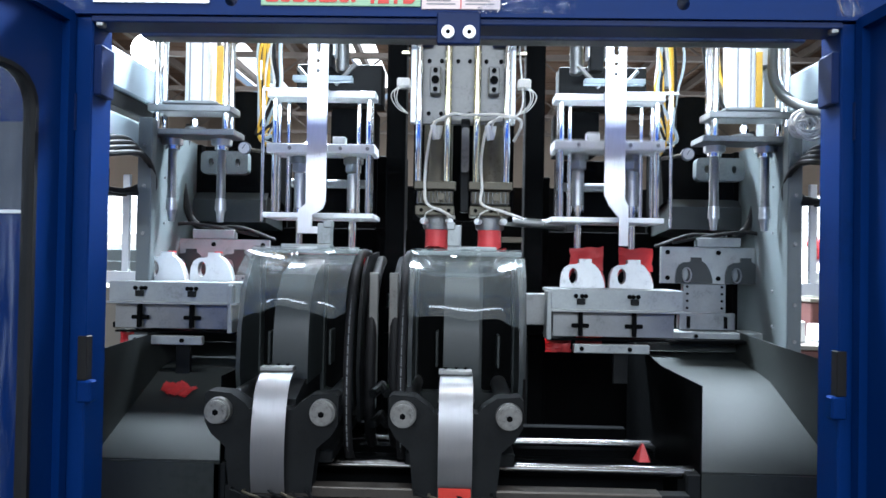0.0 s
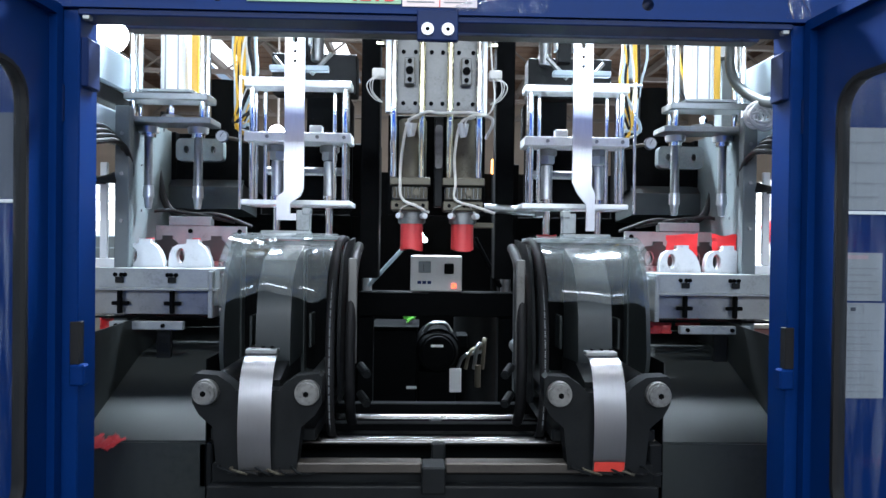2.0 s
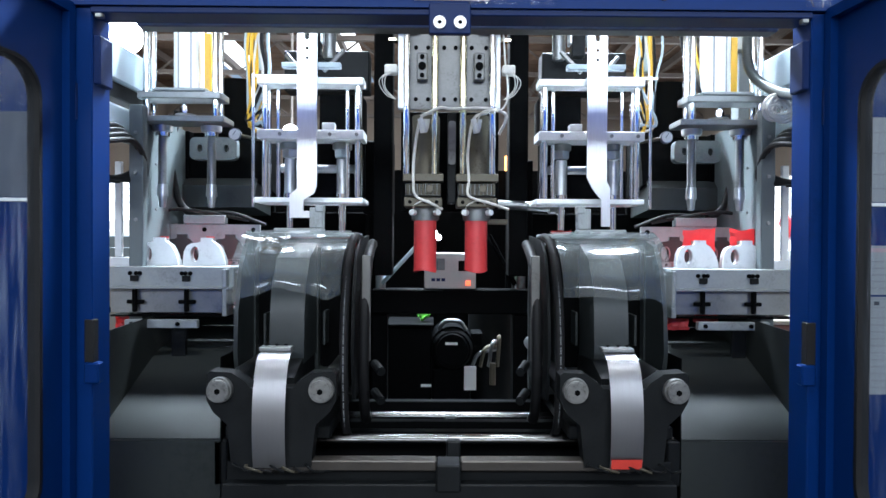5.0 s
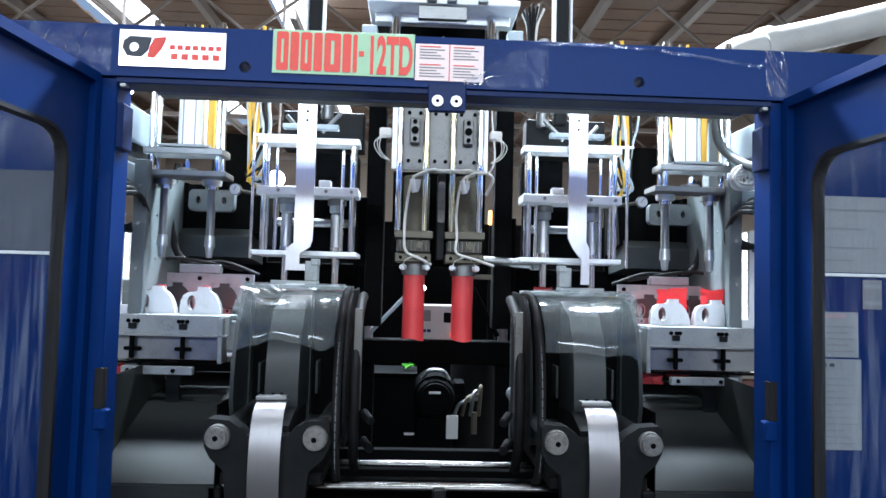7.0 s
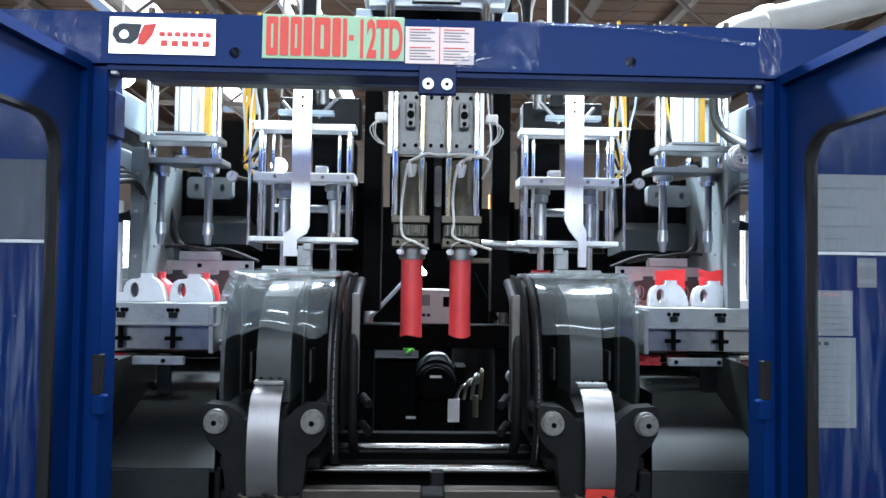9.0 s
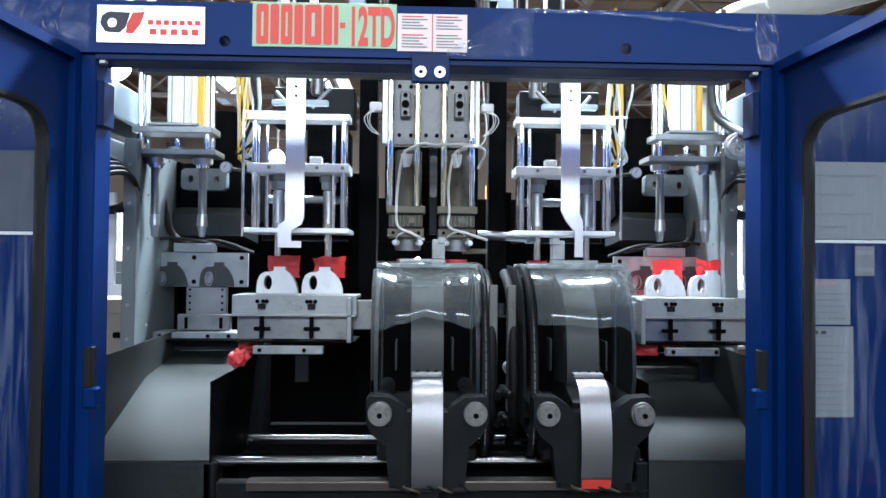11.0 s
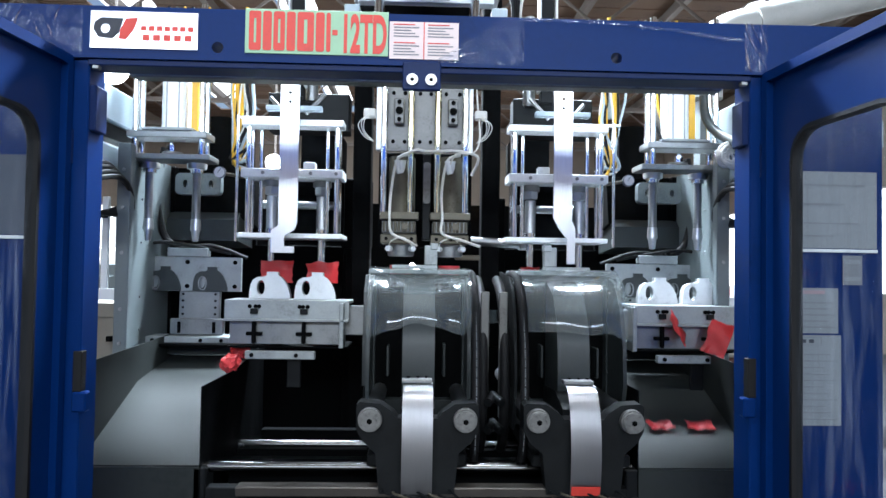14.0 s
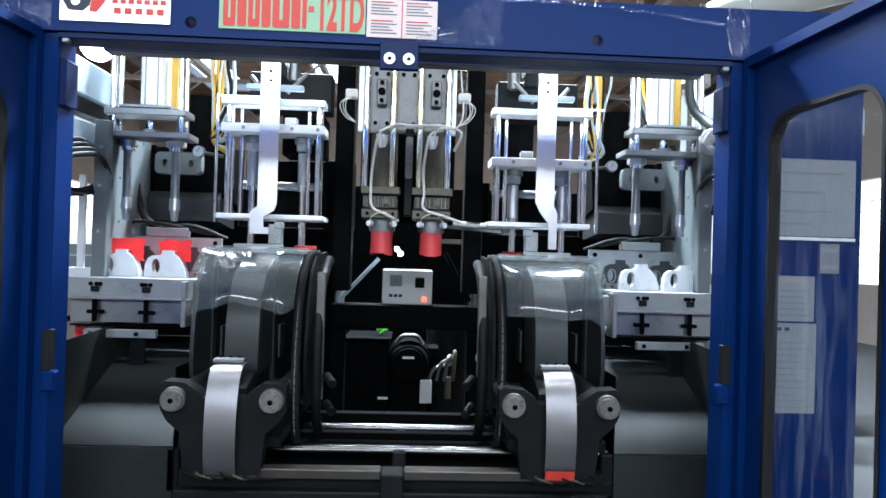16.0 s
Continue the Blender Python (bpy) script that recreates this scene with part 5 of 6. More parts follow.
# ---- mould carriages ----
def carriage(s, c):
    """One mould carriage with its mask table; u runs outwards from its middle."""
    t = thing("mould_carriage", (c, 2.3, 0.66), "dark grey mould carriage with clear hood and steel strap", "mould carriage", "mould carriages")
    D = 0.0 if s < 0 else 0.03

    def X(u):
        return c + s * u

    def B(u0, u1, y0, y1, z0, z1, b=0.004, d=0.0):
        return bx(X(u0) + d, X(u1) + d, y0, y1, z0, z1, b)

    # tie frame: bracket with ears, nuts, strap
    out = [(-0.13, 0.72), (0.13, 0.72), (0.145, 0.86), (0.19, 0.9), (0.212, 0.94), (0.212, 1.025), (0.2, 1.035), (0.13, 1.03), (0.085, 1.0), (0.07, 0.98), (-0.07, 0.98), (-0.085, 1.0), (-0.13, 1.03), (-0.2, 1.035), (-0.212, 1.025), (-0.212, 0.94), (-0.19, 0.9), (-0.145, 0.86)]
    tie = part("tie_bracket", plate([(c + u, v) for u, v in out], [], 0.07, Matrix.Translation((0, 1.89, 0))), CAST, t, "dark cast tie bracket with two ears")
    part("bracket_web", prism([(1.961, 0.72), (1.961, 1.0), (2.1, 1.04), (2.35, 1.02), (2.35, 0.72)], c - 0.06, c + 0.06), CAST, tie)
    for u in (-0.164, 0.166):
        x = c + u
        nut = part("tie_nut", cy((x, 1.893, 0.977), (x, 1.862, 0.977), 0.043, 0.04, n=28, b=0.006), NUTM, tie, "round steel tie-bar nut")
        part("nut_cap", cy((x, 1.862, 0.977), (x, 1.848, 0.977), 0.036, n=24, b=0.003), NUTM, tie)
        part("nut_socket", cy((x, 1.85, 0.977), (x, 1.8465, 0.977), 0.01, n=6), BLACK, tie)
        part("tie_bar", cy((x, 1.95, 0.977), (x, 2.95, 0.977), 0.032, n=24), STEEL, tie)
    prof = curve_points([(0, 2.0, 1.088), (0, 1.945, 1.085), (0, 1.895, 1.05), (0, 1.862, 0.97), (0, 1.85, 0.87), (0, 1.856, 0.78), (0, 1.868, 0.725)], 6)
    rows = [[(c + u, p.y, p.z) for u in (-0.053, -0.02, 0.02, 0.053)] for p in prof]
    strap = part("strap", sheet(rows, 0.004), BRUSH, tie, "curved brushed steel strap")
    part("strap_clip", bx(c - 0.058, c + 0.05, 1.955, 2.0, 1.09, 1.104, 0.002), DULL, tie)
    bm = bmesh.new()
    for u in (-0.035, 0.0, 0.03):
        cy((c + u, 1.97, 1.108), (c + u, 1.97, 1.114), 0.006, n=8, bm=bm)
    bits("clip_screw", bm, BLACK, tie)
    # a red-coloured strip stands for a reflection at the strap's foot
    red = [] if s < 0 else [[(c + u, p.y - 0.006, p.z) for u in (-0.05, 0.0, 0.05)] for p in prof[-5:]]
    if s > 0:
        part("red_reflection", sheet(red), REDP, tie, "red reflection painted at the strap's foot")
    for k in range(7):
        bm = hose([(c - 0.1 + 0.035 * k, 1.93, 0.72), (c - 0.12 + 0.04 * k, 1.87, 0.735 - 0.006 * (k % 3)), (c - 0.06 + 0.035 * k, 1.86, 0.715), (c + 0.05 * k - 0.1, 1.92, 0.70)], 0.004, 5, 4)
        part("foot_cable", bm, (CAST, TAN, RUBBER)[k % 3], tie)
    # fixed back half
    part("rear_platen", B(-0.2, 0.2, 2.94, 3.02, 0.74, 1.46, 0.008, D), GREYP, t)
    part("rear_mould", B(-0.19, 0.19, 2.76, 2.938, 1.02, 1.44, 0.004, D), DULL, t)
    part("slide_base", B(-0.18, 0.18, 1.985, 3.0, 0.786, 0.83, 0.005, D * 0.5), CAST, t)
    # front half, which opens towards the viewer
    win = [rrect(X(-0.184) + D if s > 0 else X(0.184) + D, (X(-0.066) + D) if s > 0 else X(0.066) + D, 0.95, 1.44, 0.012, 2), rrect((X(0.066) + D) if s > 0 else X(-0.066) + D, (X(0.184) + D) if s > 0 else X(-0.184) + D, 0.95, 1.44, 0.012, 2)]
    fp = part("front_platen", plate(rect(c - 0.205 + D, c + 0.205 + D, 0.85, 1.475), win, 0.05, Matrix.Translation((0, 2.39, 0))), GREYP, t, "dark grey front platen with two dark bays")
    # black sheet gives the two bays the darkness of a deep recess
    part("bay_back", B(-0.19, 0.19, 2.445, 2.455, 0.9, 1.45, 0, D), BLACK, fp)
    part("front_mould", B(-0.19, 0.19, 2.46, 2.64, 1.02, 1.44, 0.004, D), DULL, fp)
    part("rib", prism([(2.118, 1.02), (2.118, 1.1), (2.125, 1.2), (2.15, 1.3), (2.23, 1.4), (2.389, 1.455), (2.389, 1.02)], c - 0.062 + D * 0.5, c + 0.062 + D * 0.5), GREYP, fp, "arched grey rib")
    for u0, u1 in ((-0.205, -0.19), (0.19, 0.205)):
        part("side_cheek", prism([(2.2, 0.9), (2.16, 1.05), (2.17, 1.2), (2.22, 1.36), (2.3, 1.45), (2.388, 1.47), (2.388, 0.9)], X(u0) + D, X(u1) + D), GREYP, fp)
    part("inner_strut", B(-0.11, -0.1, 2.3, 2.388, 1.06, 1.19, 0.002, D), GREYP, fp)
    part("inner_strut", B(0.12, 0.13, 2.3, 2.388, 1.06, 1.18, 0.002, D), GREYP, fp)
    part("top_plate", B(-0.212, 0.21, 2.34, 2.66, 1.478, 1.496, 0.003, D), TABLE, fp, "bright top plate")
    part("hook_base", B(-0.075, 0.12, 2.42, 2.5, 1.497, 1.515, 0.003, D), TABLE, fp)
    part("hook_post", B(-0.075, -0.02, 2.44, 2.486, 1.516, 1.6, 0.003, D), TABLE, fp)
    part("hook_lip", B(-0.078, -0.045, 2.43, 2.486, 1.582, 1.61, 0.003, D), TABLE, fp)
    n, m = 44, 16
    knots = ((-1, 0.262), (-0.5, 0.228), (-0.05, 0.2), (0.3, 0.215), (0.8, 0.244), (1, 0.225)) if s < 0 else ((-1, 0.232), (-0.4, 0.226), (0.1, 0.238), (0.5, 0.232), (0.85, 0.262), (1, 0.268))
    rows = []
    for j in range(m + 1):
        v = j / m
        row = []
        for i in range(n + 1):
            u = -1 + 2 * i / n
            for (ua, da), (ub, db) in zip(knots, knots[1:]):
                if ua <= u <= ub:
                    w = (u - ua) / (ub - ua)
                    dip = da + (db - da) * w * w * (3 - 2 * w)
            fold = 0.02 * max(0, 1 - abs(u - 0.32 - 0.25 * v) / 0.22) if s < 0 else 0.008 * max(0, 1 - abs(u - 0.5) / 0.4)
            y = 2.345 - 0.315 * math.sin(min(1, v * 1.1) * 1.45) + 0.045 * abs(u) ** 4 * v + fold * v - 0.012 * math.cos(u * 1.5) * v
            row.append((c + D + u * (0.205 - 0.006 * v), y, 1.5 - dip * v ** 1.35 + 0.004 * (1 - v)))
        rows.append(row)
    hood = part("clear_hood", sheet(rows), FILM, fp, "bent clear plastic splash hood with a wavy edge")
    hood.visible_shadow = False
    # hoses and plates on the inner side
    part("inner_cheek", prism([(2.25, 0.86), (2.2, 1.05), (2.23, 1.25), (2.3, 1.4), (2.4, 1.47), (2.75, 1.49), (2.75, 0.86)], X(-0.232) + D, X(-0.22) + D), CAST, t)
    part("outer_cheek", prism([(2.3, 1.02), (2.29, 1.2), (2.33, 1.4), (2.4, 1.47), (2.7, 1.47), (2.7, 1.02)], X(0.212) + D, X(0.228) + D), GREYP, t)
    part("scale_bar", B(-0.286, -0.252, 2.28, 2.295, 1.0, 1.41, 0.003, D), OILY, t, "pale grey scale bar")
    for k, u in enumerate((-0.216, -0.262)):
        o = 0.03 * k + (0.2 if k else 0)
        path = [(X(u) + D, 2.6, 1.47 - 0.03 * k), (X(u) + D, 2.36 + o, 1.48 - 0.03 * k), (X(u) + D, 2.18 + o, 1.41 - 0.03 * k), (X(u) + D, 2.07 + o, 1.24), (X(u) + D, 2.04 + o, 1.02), (X(u) + D, 2.08 + o, 0.82), (X(u) + D, 2.2 + o, 0.72)]
        part("hydraulic_hose", hose(path, 0.016 if k == 0 else 0.021, 12), RUBBER, t, "black hydraulic hose with white print")
        if k == 0:
            pts = curve_points(path, 12)
            bm = bmesh.new()
            for i in range(20, 66):
                p, q = pts[i], pts[i + 1]
                for f in (0.0, 0.33, 0.66):
                    if (i * 3 + round(f * 3)) % 11 in (4, 10):
                        continue
                    w = p.lerp(q, f)
                    bx(w.x - 0.0018, w.x + 0.0018, w.y - 0.0172, w.y - 0.0158, w.z - 0.0016, w.z + 0.0016, 0, bm)
            part("hose_print", bm, DIMP, t, "white print bars")
    for k in range(2):
        z = 0.88 + 0.11 * k
        part("hose_fitting", cy((X(-0.3) + D, 2.3, z), (X(-0.335) + D, 2.22, z - 0.02), 0.018, n=10, b=0.004), CAST, t)
    # mask table on the outer side
    T = c + s * 0.606 + 0.03
    x0, x1 = T - 0.27, T + 0.27
    part("table_top", bx(x0, x1, 2.52, 2.70, 1.338, 1.352, 0.002), TABLE, fp)
    part("table_apron", bx(x0, x1, 2.505, 2.518, 1.27, 1.352, 0.002), TABLE, fp)
    part("table_lip", bx(x0 + 0.005, x1, 2.47, 2.504, 1.262, 1.272, 0.002), TABLE, fp)
    part("lower_apron", bx(x0 + 0.02, x1 - 0.03, 2.52, 2.535, 1.16, 1.258, 0.002), DULL, fp)
    part("arm", B(0.21, 0.34, 2.54, 2.6, 1.2, 1.33, 0.004, D), DULL, fp)
    # unseen pan, added under the table so the chute below stays shaded
    part("shade_pan", bx(x0 + 0.01, x1 - 0.01, 2.54, 2.78, 1.14, 1.148, 0.001), BLACK, fp)
    part("end_cheek", B(0.325, 0.345, 2.47, 2.56, 1.15, 1.345, 0.003, D), TABLE, fp)
    bm = bmesh.new()
    for x in (T - 0.16, T - 0.12, T - 0.135, T + 0.055, T + 0.09, T + 0.07):
        cy((x, 2.505, 1.325), (x, 2.499, 1.325), 0.009, n=10, bm=bm)
        cy((x, 2.52, 1.205), (x, 2.514, 1.205), 0.008, n=10, bm=bm)
    bits("apron_screw", bm, BLACK, fp)
    for x in (T - 0.14, T + 0.075):
        part("clamp_bracket", bx(x - 0.016, x + 0.016, 2.49, 2.504, 1.292, 1.316, 0.002), CAST, fp)
        part("clamp_screw", bx(x - 0.008, x + 0.008, 2.49, 2.512, 1.165, 1.26, 0.003), BLACK, fp)
        part("clamp_bar", bx(x - 0.035, x + 0.035, 2.5, 2.516, 1.198, 1.214, 0.003), BLACK, fp)
    part("ejector_plate", bx(T - 0.17, T + 0.13, 2.47, 2.5, 1.1, 1.135, 0.003), TABLE, fp)
    part("ejector_stem", bx(T + 0.0, T + 0.06, 2.53, 2.55, 0.97, 1.12, 0.003), CAST, fp)
    bm = bmesh.new()
    for x in (T - 0.14, T + 0.05):
        cy((x, 2.47, 1.118), (x, 2.463, 1.118), 0.009, n=10, bm=bm)
    bits("ejector_screw", bm, BLACK, fp)
    for x in (T - 0.2, T + 0.005):
        part("jug_mask", plate(jug_outline(x, 1.353, 0.185, 0.122), [ring(x + 0.052, 1.403, 0.019, 0.034, 14)], 0.012, Matrix.Translation((0, 2.645, 0))), MASK, fp, "white jug-shaped mask")
        part("mask_edge", plate(jug_outline(x + 0.001, 1.353, 0.184, 0.12), [ring(x + 0.052, 1.402, 0.019, 0.034, 14)], 0.03, Matrix.Translation((0, 2.658, 0))), TABLE, fp)
    return t, fp, T


car_l, front_l, TL = carriage(-1, -0.573)
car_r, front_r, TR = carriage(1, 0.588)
STROKE = 0.578


# ---- red plastic: extruded tubes, blown jugs and scrap ----
def rough_tube(x, z0, z1, r, label, group):
    bm = bmesh.new()
    n, m = 28, 16
    rings = []
    for j in range(m + 1):
        z = z0 + (z1 - z0) * j / m
        rr = r * (1.0 + 0.03 * math.exp(-j * 0.8))
        rings.append([bm.verts.new((x + rr * (1 + 0.012 * math.sin(3 * a + x * 30)) * math.cos(a), 2.7 + rr * math.sin(a), z + (0.006 * math.sin(2 * a + x * 9) if j == 0 else 0))) for a in [2 * math.pi * k / n for k in range(n)]])
    for u, v in zip(rings, rings[1:]):
        for k in range(n):
            bm.faces.new((u[k], u[(k + 1) % n], v[(k + 1) % n], v[k]))
    bm.faces.new(rings[-1])
    inner = [bm.verts.new((v.co.x * 0.9 + x * 0.1, 2.7 + (v.co.y - 2.7) * 0.9, v.co.z)) for v in rings[0]]
    deep = [bm.verts.new((v.co.x, v.co.y, v.co.z + 0.1)) for v in inner]
    for k in range(n):
        j = (k + 1) % n
        bm.faces.new((rings[0][k], rings[0][j], inner[j], inner[k]))
        bm.faces.new((inner[k], inner[j], deep[j], deep[k]))
    bm.faces.new(deep)
    return solo("plastic_tube", bm, RED, label, "plastic tube", group)


tubes = [rough_tube(x, 1.19, 1.62, 0.05, "soft red plastic tube hanging from the die head", "hanging tubes") for x in HX]
fresh = [rough_tube(x, 1.487, 1.9, 0.0505, "fresh red plastic tube leaving the die head", "fresh tubes") for x in HX]


def jug(x, y, z):
    """Upper half of a blown jug, held behind its mask."""
    t = thing("red_jug", (x, y, z - 0.2), "red blown plastic jug with a moulded handle", "jug", "red jugs")
    bm = bmesh.new()
    prof = [(0.062, z - 0.2), (0.068, z - 0.15), (0.068, z - 0.02), (0.064, z + 0.03), (0.048, z + 0.07), (0.028, z + 0.095), (0.024, z + 0.11), (0.024, z + 0.125)]
    rings = [[bm.verts.new((x + 0.012 + 0.018 * (r > 0.03) + 0.74 * r * math.cos(a), y + 0.75 * r * math.sin(a), h)) for a in [2 * math.pi * k / 24 for k in range(24)]] for r, h in prof]
    for u, v in zip(rings, rings[1:]):
        for k in range(24):
            bm.faces.new((u[k], u[(k + 1) % 24], v[(k + 1) % 24], v[k]))
    bm.faces.new(rings[0])
    bm.faces.new(rings[-1])
    part("body", bm, RED, t)
    part("handle", hose([(x - 0.02, y, z + 0.085), (x - 0.06, y, z + 0.078), (x - 0.086, y, z + 0.04), (x - 0.09, y, z - 0.03)], 0.011, 8), RED, t)
    return t


def scrap(x, y, z, w, h, seed, label="crinkled red plastic flash"):
    """A crinkled flat piece of trimmed plastic."""
    rows = []
    for j in range(7):
        v = j / 6
        rows.append([])
        for i in range(9):
            u = i / 8 - 0.5
            e = 0.006 * noise.noise((u * 7 + seed, v * 7, seed))
            rows[-1].append((x + u * w * (1 - 0.05 * math.sin(v * 3) + 0.02 * math.sin(v * 9 + seed)) + e, y + 0.012 * noise.noise((u * 4, v * 4, seed + 5)) - 0.008 * abs(u), z + v * h * (1 + 0.14 * noise.noise((u * 3 + seed * 1.7, 0.3, seed))) + 0.0025 * math.sin(u * 11 + seed) * v))
    return solo("plastic_scrap", sheet(rows, 0.006), RED, label, "plastic scrap", "plastic scrap")


jug_l = [jug(TL + STROKE + dx, 2.725, 1.355) for dx in (-0.115, 0.09)]
jug_r = [jug(TR + dx, 2.725, 1.355) for dx in (-0.075, 0.13)]
done_l = [jug(TL + dx, 2.735, 1.355) for dx in (-0.121, 0.084)]
top_l = [scrap(TL + STROKE + dx, 2.695, 1.425, 0.15, 0.1, 3 + k, "flat red plastic flash standing above a jug mask") for k, dx in enumerate((-0.085, 0.125))]
top_r = [scrap(TR + dx, 2.695, 1.425, 0.15, 0.1, 7 + k, "flat red plastic flash standing above a jug mask") for k, dx in enumerate((-0.085, 0.125))]
tail_r = [scrap(TR + dx, 2.6, 1.085 + 0.035 * k, 0.11, 0.055, 12 + k, "flat red plastic tail scrap") for k, dx in enumerate((-0.215, -0.09))]
tail_l = [scrap(-1.1 + dx, 2.3, 0.94, 0.08, 0.07, 15 + k, "crumpled red plastic scrap sliding down a chute") for k, dx in enumerate((0, 0.05))]
under_l = scrap(TL - 0.22, 2.6, 1.085, 0.09, 0.05, 19, "red plastic tail under the mask table")
stub_r = [scrap(HX[k] + 0.03, 2.7, 1.497, 0.09, 0.018, 21 + k, "small red plastic rim on a mould top") for k in range(2)]
bm = bmesh.new()
bmesh.ops.create_icosphere(bm, subdivisions=4, radius=0.043)
for v in bm.verts:
    v.co *= 1 + 0.3 * noise.noise(v.co * 45) + 0.12 * noise.noise(v.co * 130)
    v.co.z *= 0.9
bmesh.ops.translate(bm, verts=bm.verts[:], vec=(-0.806, 2.5, 1.08))
solo("plastic_lump", bm, RED, "crumpled red plastic lump caught on a chute edge", "plastic scrap")
bm = bmesh.new()
bmesh.ops.create_cone(bm, cap_ends=True, segments=5, radius1=0.035, radius2=0.004, depth=0.06)
bmesh.ops.translate(bm, verts=bm.verts[:], vec=(0.70, 2.28, 0.767))
solo("plastic_chip", bm, RED, "small folded red plastic chip on the guide strip", "plastic scrap")


# ---- what moves ----
def shift(ob, rows):
    """Rows of seconds and an offset (x, y, z[, turns about x, y, z]) from the place where the thing is built."""
    p = ob.location.copy()
    walk(ob, [(t, pose(p.x + o[0], p.y + o[1], p.z + o[2], *o[3:])) for t, *o in rows])


def motions():
    S = STROKE
    def glide(a, b, x0, x1, n):
        out = []
        for k in range(n + 1):
            u = k / n
            out.append((a + (b - a) * u, x0 + (x1 - x0) * u * u * (3 - 2 * u), 0, 0))
        return out

    go_out = glide(15.23, 15.83, S, 0, 6)
    left = [(0, 0, 0, 0)] + glide(9.35, 10.0, 0, S, 6) + go_out + [(16, 0, 0, 0)]
    right = [(0, -S, 0, 0)] + glide(0.25, 0.86, -S, 0, 6) + [(16, 0, 0, 0)]
    shift(car_l, left)
    shift(car_r, right)
    # the left mould opens and later closes round the tubes
    shift(front_l, [(0, 0, 0, 0), (7.4, 0, 0, 0), (7.6, 0, -0.035, 0), (7.9, 0, -0.1, 0), (8.1, 0, -0.115, 0), (10.1, 0, -0.115, 0), (10.5, 0, 0, 0), (16, 0, 0, 0)])
    # the blow pins lift clear before a carriage runs, and sink again after it
    shift(lift_l, [(0, 0, 0, 0), (9.15, 0, 0, 0), (9.4, 0, 0, 0.112), (10.4, 0, 0, 0.112), (10.9, 0, 0, 0), (14.85, 0, 0, 0), (14.95, 0, 0, 0.02), (15.1, 0, 0, 0.085), (15.22, 0, 0, 0.112), (16, 0, 0, 0.112)])
    shift(lift_r, [(0, 0, 0, 0.03), (0.1, 0, 0, 0.11), (0.2, 0, 0, 0.14), (0.6, 0, 0, 0.145), (0.8, 0, 0, 0.105), (1.5, 0, 0, 0.1), (1.75, 0, 0, 0.05), (2.0, 0, 0, 0), (16, 0, 0, 0)])
    shift(head, [(0, 0, 0, 0.035), (1.4, 0, 0, 0.035), (1.9, 0, 0, 0), (14.2, 0, 0, 0), (14.9, 0, 0, 0.035), (16, 0, 0, 0.035)])
    # tubes grow down, then the left mould takes them
    for ob in tubes:
        shift(ob, [(0, 0, 0, 0.325), (1.5, 0, 0, 0.285), (2.0, 0, 0, 0.25), (3.2, 0, 0, 0.205), (5.5, 0, 0, 0.122), (7, 0, 0, 0.067), (9, 0, 0, 0.01), (10.1, 0, 0, -0.035), (10.6, 0, 0, -0.105)] + [(t, x - S, 0, -0.105) for t, x, y, z in go_out] + [(16, -S, 0, -0.105)])
    for ob in fresh:
        shift(ob, [(0, 0, 0, 0.1), (14.3, 0, 0, 0.1), (15.0, 0, 0, 0.05), (15.5, 0, 0, 0.03), (16, 0, 0, 0)])
    # finished jugs on the left drop away behind the table; new ones ride out with the carriage
    for ob in done_l:
        shift(ob, [(0, 0, 0, 0), (9.3, 0, 0, 0), (9.6, 0, 0.03, -0.3), (9.9, 0, 0.06, -0.95), (16, 0, 0.06, -0.95)])
    ride = [(t, x - S, y, z) for t, x, y, z in left if t >= 15.2]
    for ob in jug_l:
        shift(ob, [(0, 0, 0, 0)] + ride)
    # the flash stands proud once the pins have drawn the jugs up a little
    for ob in top_l:
        shift(ob, [(0, 0, 0, -0.035), (9.2, 0, 0, -0.035), (9.4, 0, 0, 0)] + ride)
    for ob in stub_r:
        shift(ob, [(t, x + S, y, z) for t, x, y, z in right])
    # trimmed jugs on the right drop away behind their table
    for ob in jug_r:
        shift(ob, right[:-1] + [(13.5, 0, 0, 0), (13.65, 0, 0.03, -0.1), (13.95, 0, 0.06, -0.95), (16, 0, 0.06, -0.95)])
    def fly(ob, start, rows):
        p = ob.location.copy()
        walk(ob, [(t, pose(p.x + x, p.y + y, p.z + z)) for t, x, y, z in start] + [(t, pose(*r)) for t, *r in rows])

    L = -66.7
    ends = ((15.0, 1.85, 0.4), (15.2, 1.84, 0.02), (16, 1.84, 0.02))
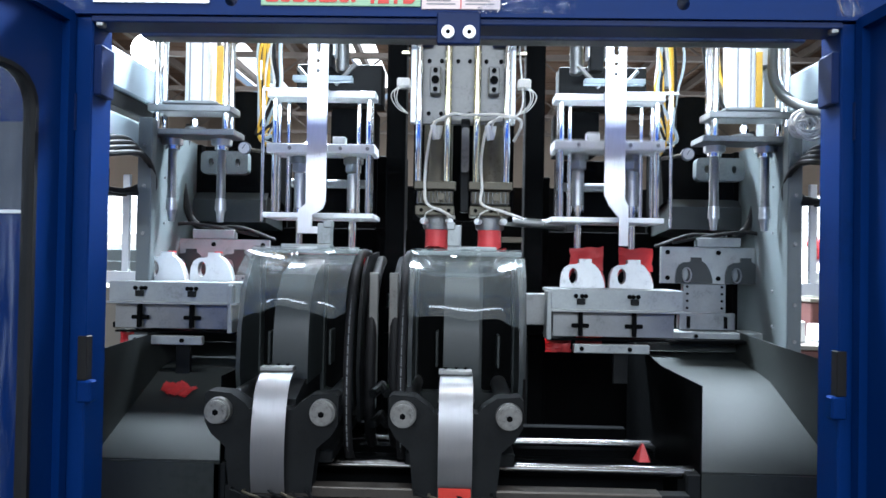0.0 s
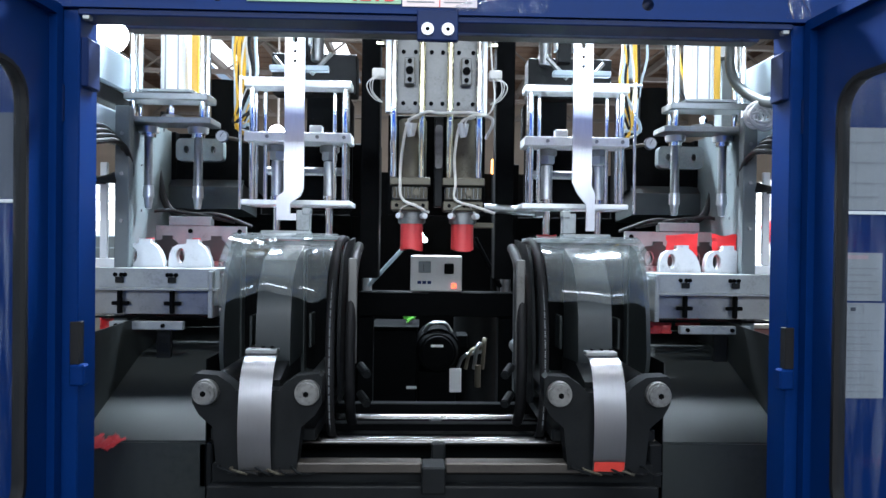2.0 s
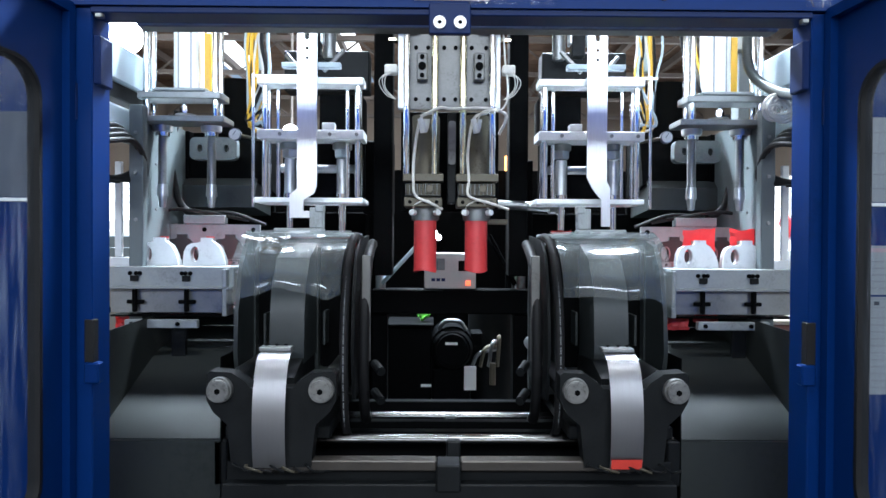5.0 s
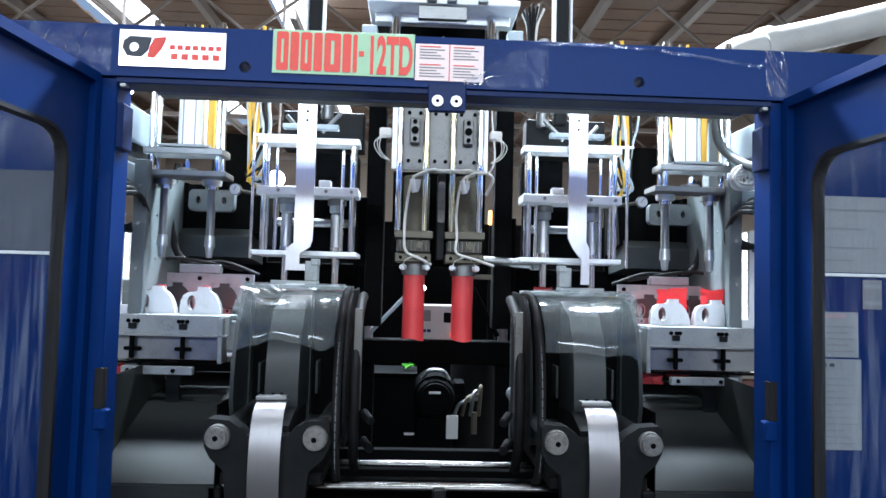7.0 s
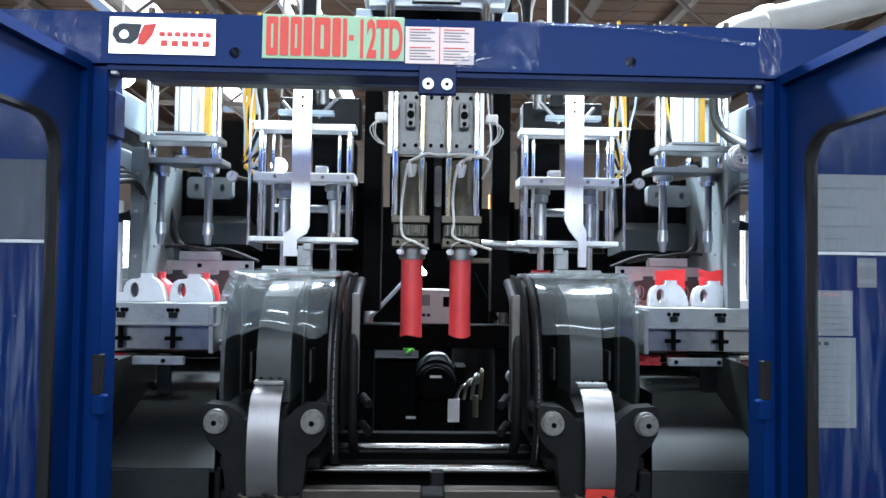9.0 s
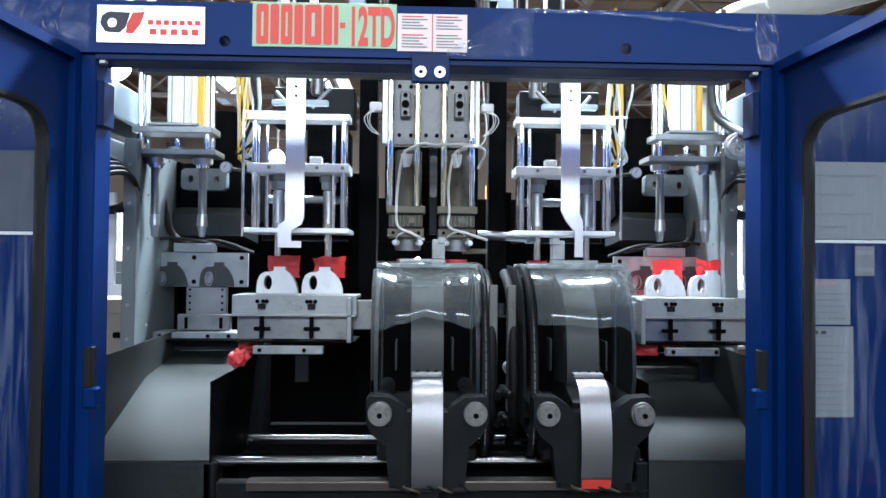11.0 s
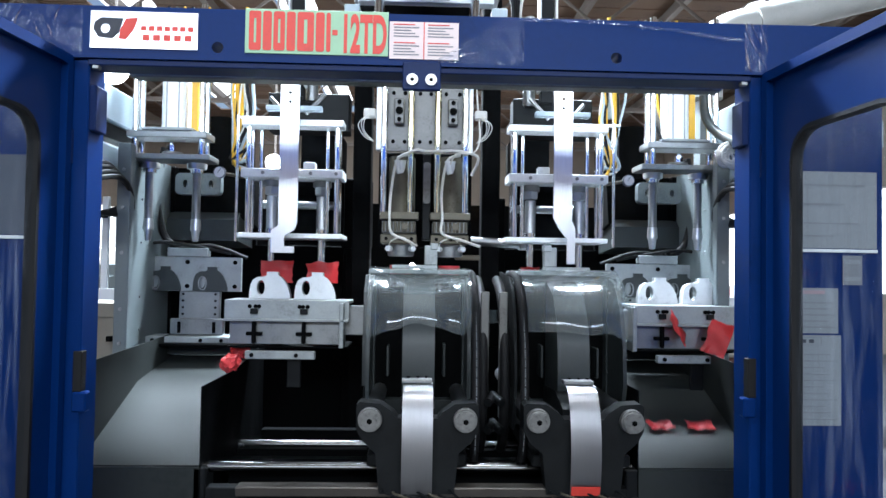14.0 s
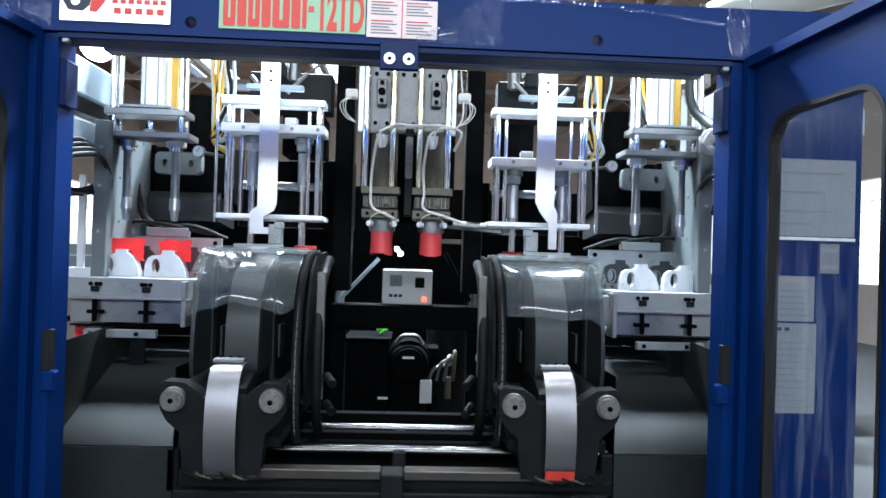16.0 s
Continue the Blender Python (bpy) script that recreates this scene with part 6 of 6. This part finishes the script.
    for k, ob in enumerate(top_r):
        x = ob.location.x
        if k == 0:
            rows = [(13.4, x, 2.695, 1.425), (13.55, x + 0.02, 2.66, 1.43, -5, 10, 0), (13.7, 1.062, 2.5, 1.37, -15, 25, 0), (13.8, 1.07, 2.44, 1.31, -25, 35, 10), (13.9, 1.106, 2.42, 1.275, -30, 45, 15), (14.0, 1.117, 2.41, 1.24, -40, 55, 20), (14.1, 1.187, 2.39, 1.16, -50, 60, 20), (14.2, 1.22, 2.34, 1.02, -60, 40, 20), (14.3, 1.185, 2.21, 0.853, L, 0, 25), (14.45, 1.18, 2.1, 0.803, L, 0, 25), (14.7, 1.17, 2.0, 0.75, L, 0, 25)]
        else:
            rows = [(13.4, x, 2.695, 1.425), (13.6, x, 2.66, 1.4, -5, -10, 0), (13.7, 1.267, 2.5, 1.38, -15, -20, 0), (13.8, 1.30, 2.44, 1.32, -25, -40, 0), (13.9, 1.336, 2.42, 1.28, -30, -60, 0), (14.0, 1.345, 2.41, 1.2, -35, -70, 0), (14.1, 1.35, 2.4, 1.15, -45, -60, 0), (14.2, 1.22, 2.22, 0.86, L, -30, 0), (14.3, 1.21, 2.16, 0.832, L, 0, -15), (14.45, 1.2, 2.08, 0.797, L, 0, -20), (14.7, 1.2, 1.98, 0.74, L, 0, -20)]
        fly(ob, right[:-1], rows + [(t, 1.17, y, z, L, 0, 0) for t, y, z in ends])
    for k, ob in enumerate(tail_r):
        x = ob.location.x
        at = ((1.05, 1.0, 1.0, 0.995, 1.036, 1.038, 1.01), (1.24, 1.156, 1.16, 1.185, 1.19, 1.18, 1.17))[k]
        rz = 20 - 32 * k
        rows = [(13.65, x, 2.6, ob.location.z), (13.8, x, 2.45, 1.02, -20, 0, 0), (13.9, at[0], 2.4, 0.935, -45, 0, 0), (14.0, at[1], 2.245, 0.868, L, 0, rz * 0.5), (14.1, at[2], 2.21, 0.853, L, 0, rz * 0.7), (14.2, at[3], 2.175, 0.837, L, 0, rz), (14.4, at[4], 2.1, 0.804, L, 0, rz), (14.6, at[5], 2.02, 0.77, L, 0, rz), (14.8, at[6], 1.93, 0.7, L, 0, rz)]
        fly(ob, right[:-1], rows + [(t, at[6], y, z, L, 0, rz) for t, y, z in ends])
    for k, ob in enumerate(tail_l):
        o, rz = 0.025 * k, 35 - 75 * k
        rows = [(0, -1.1 + o, 2.37, 0.924, L, 20, rz * 0.4), (0.3, -1.14 + o, 2.29, 0.888, L, 15, rz * 0.7), (0.55, -1.15 + o, 2.265, 0.877, L, 12, rz), (0.8, -1.16 + o, 2.23, 0.86, L, 10, rz), (1.5, -1.13 + o, 2.09, 0.8, L, 8, rz), (2.0, -1.15 + o, 2.0, 0.755, L, 5, rz), (2.2, -1.15 + o, 1.93, 0.55, L, 5, rz), (2.5, -1.15 + o, 1.9, 0.03, L, 5, rz), (16, -1.15 + o, 1.9, 0.03, L, 5, rz)]
        fly(ob, [], rows)
    shift(under_l, left)


motions()
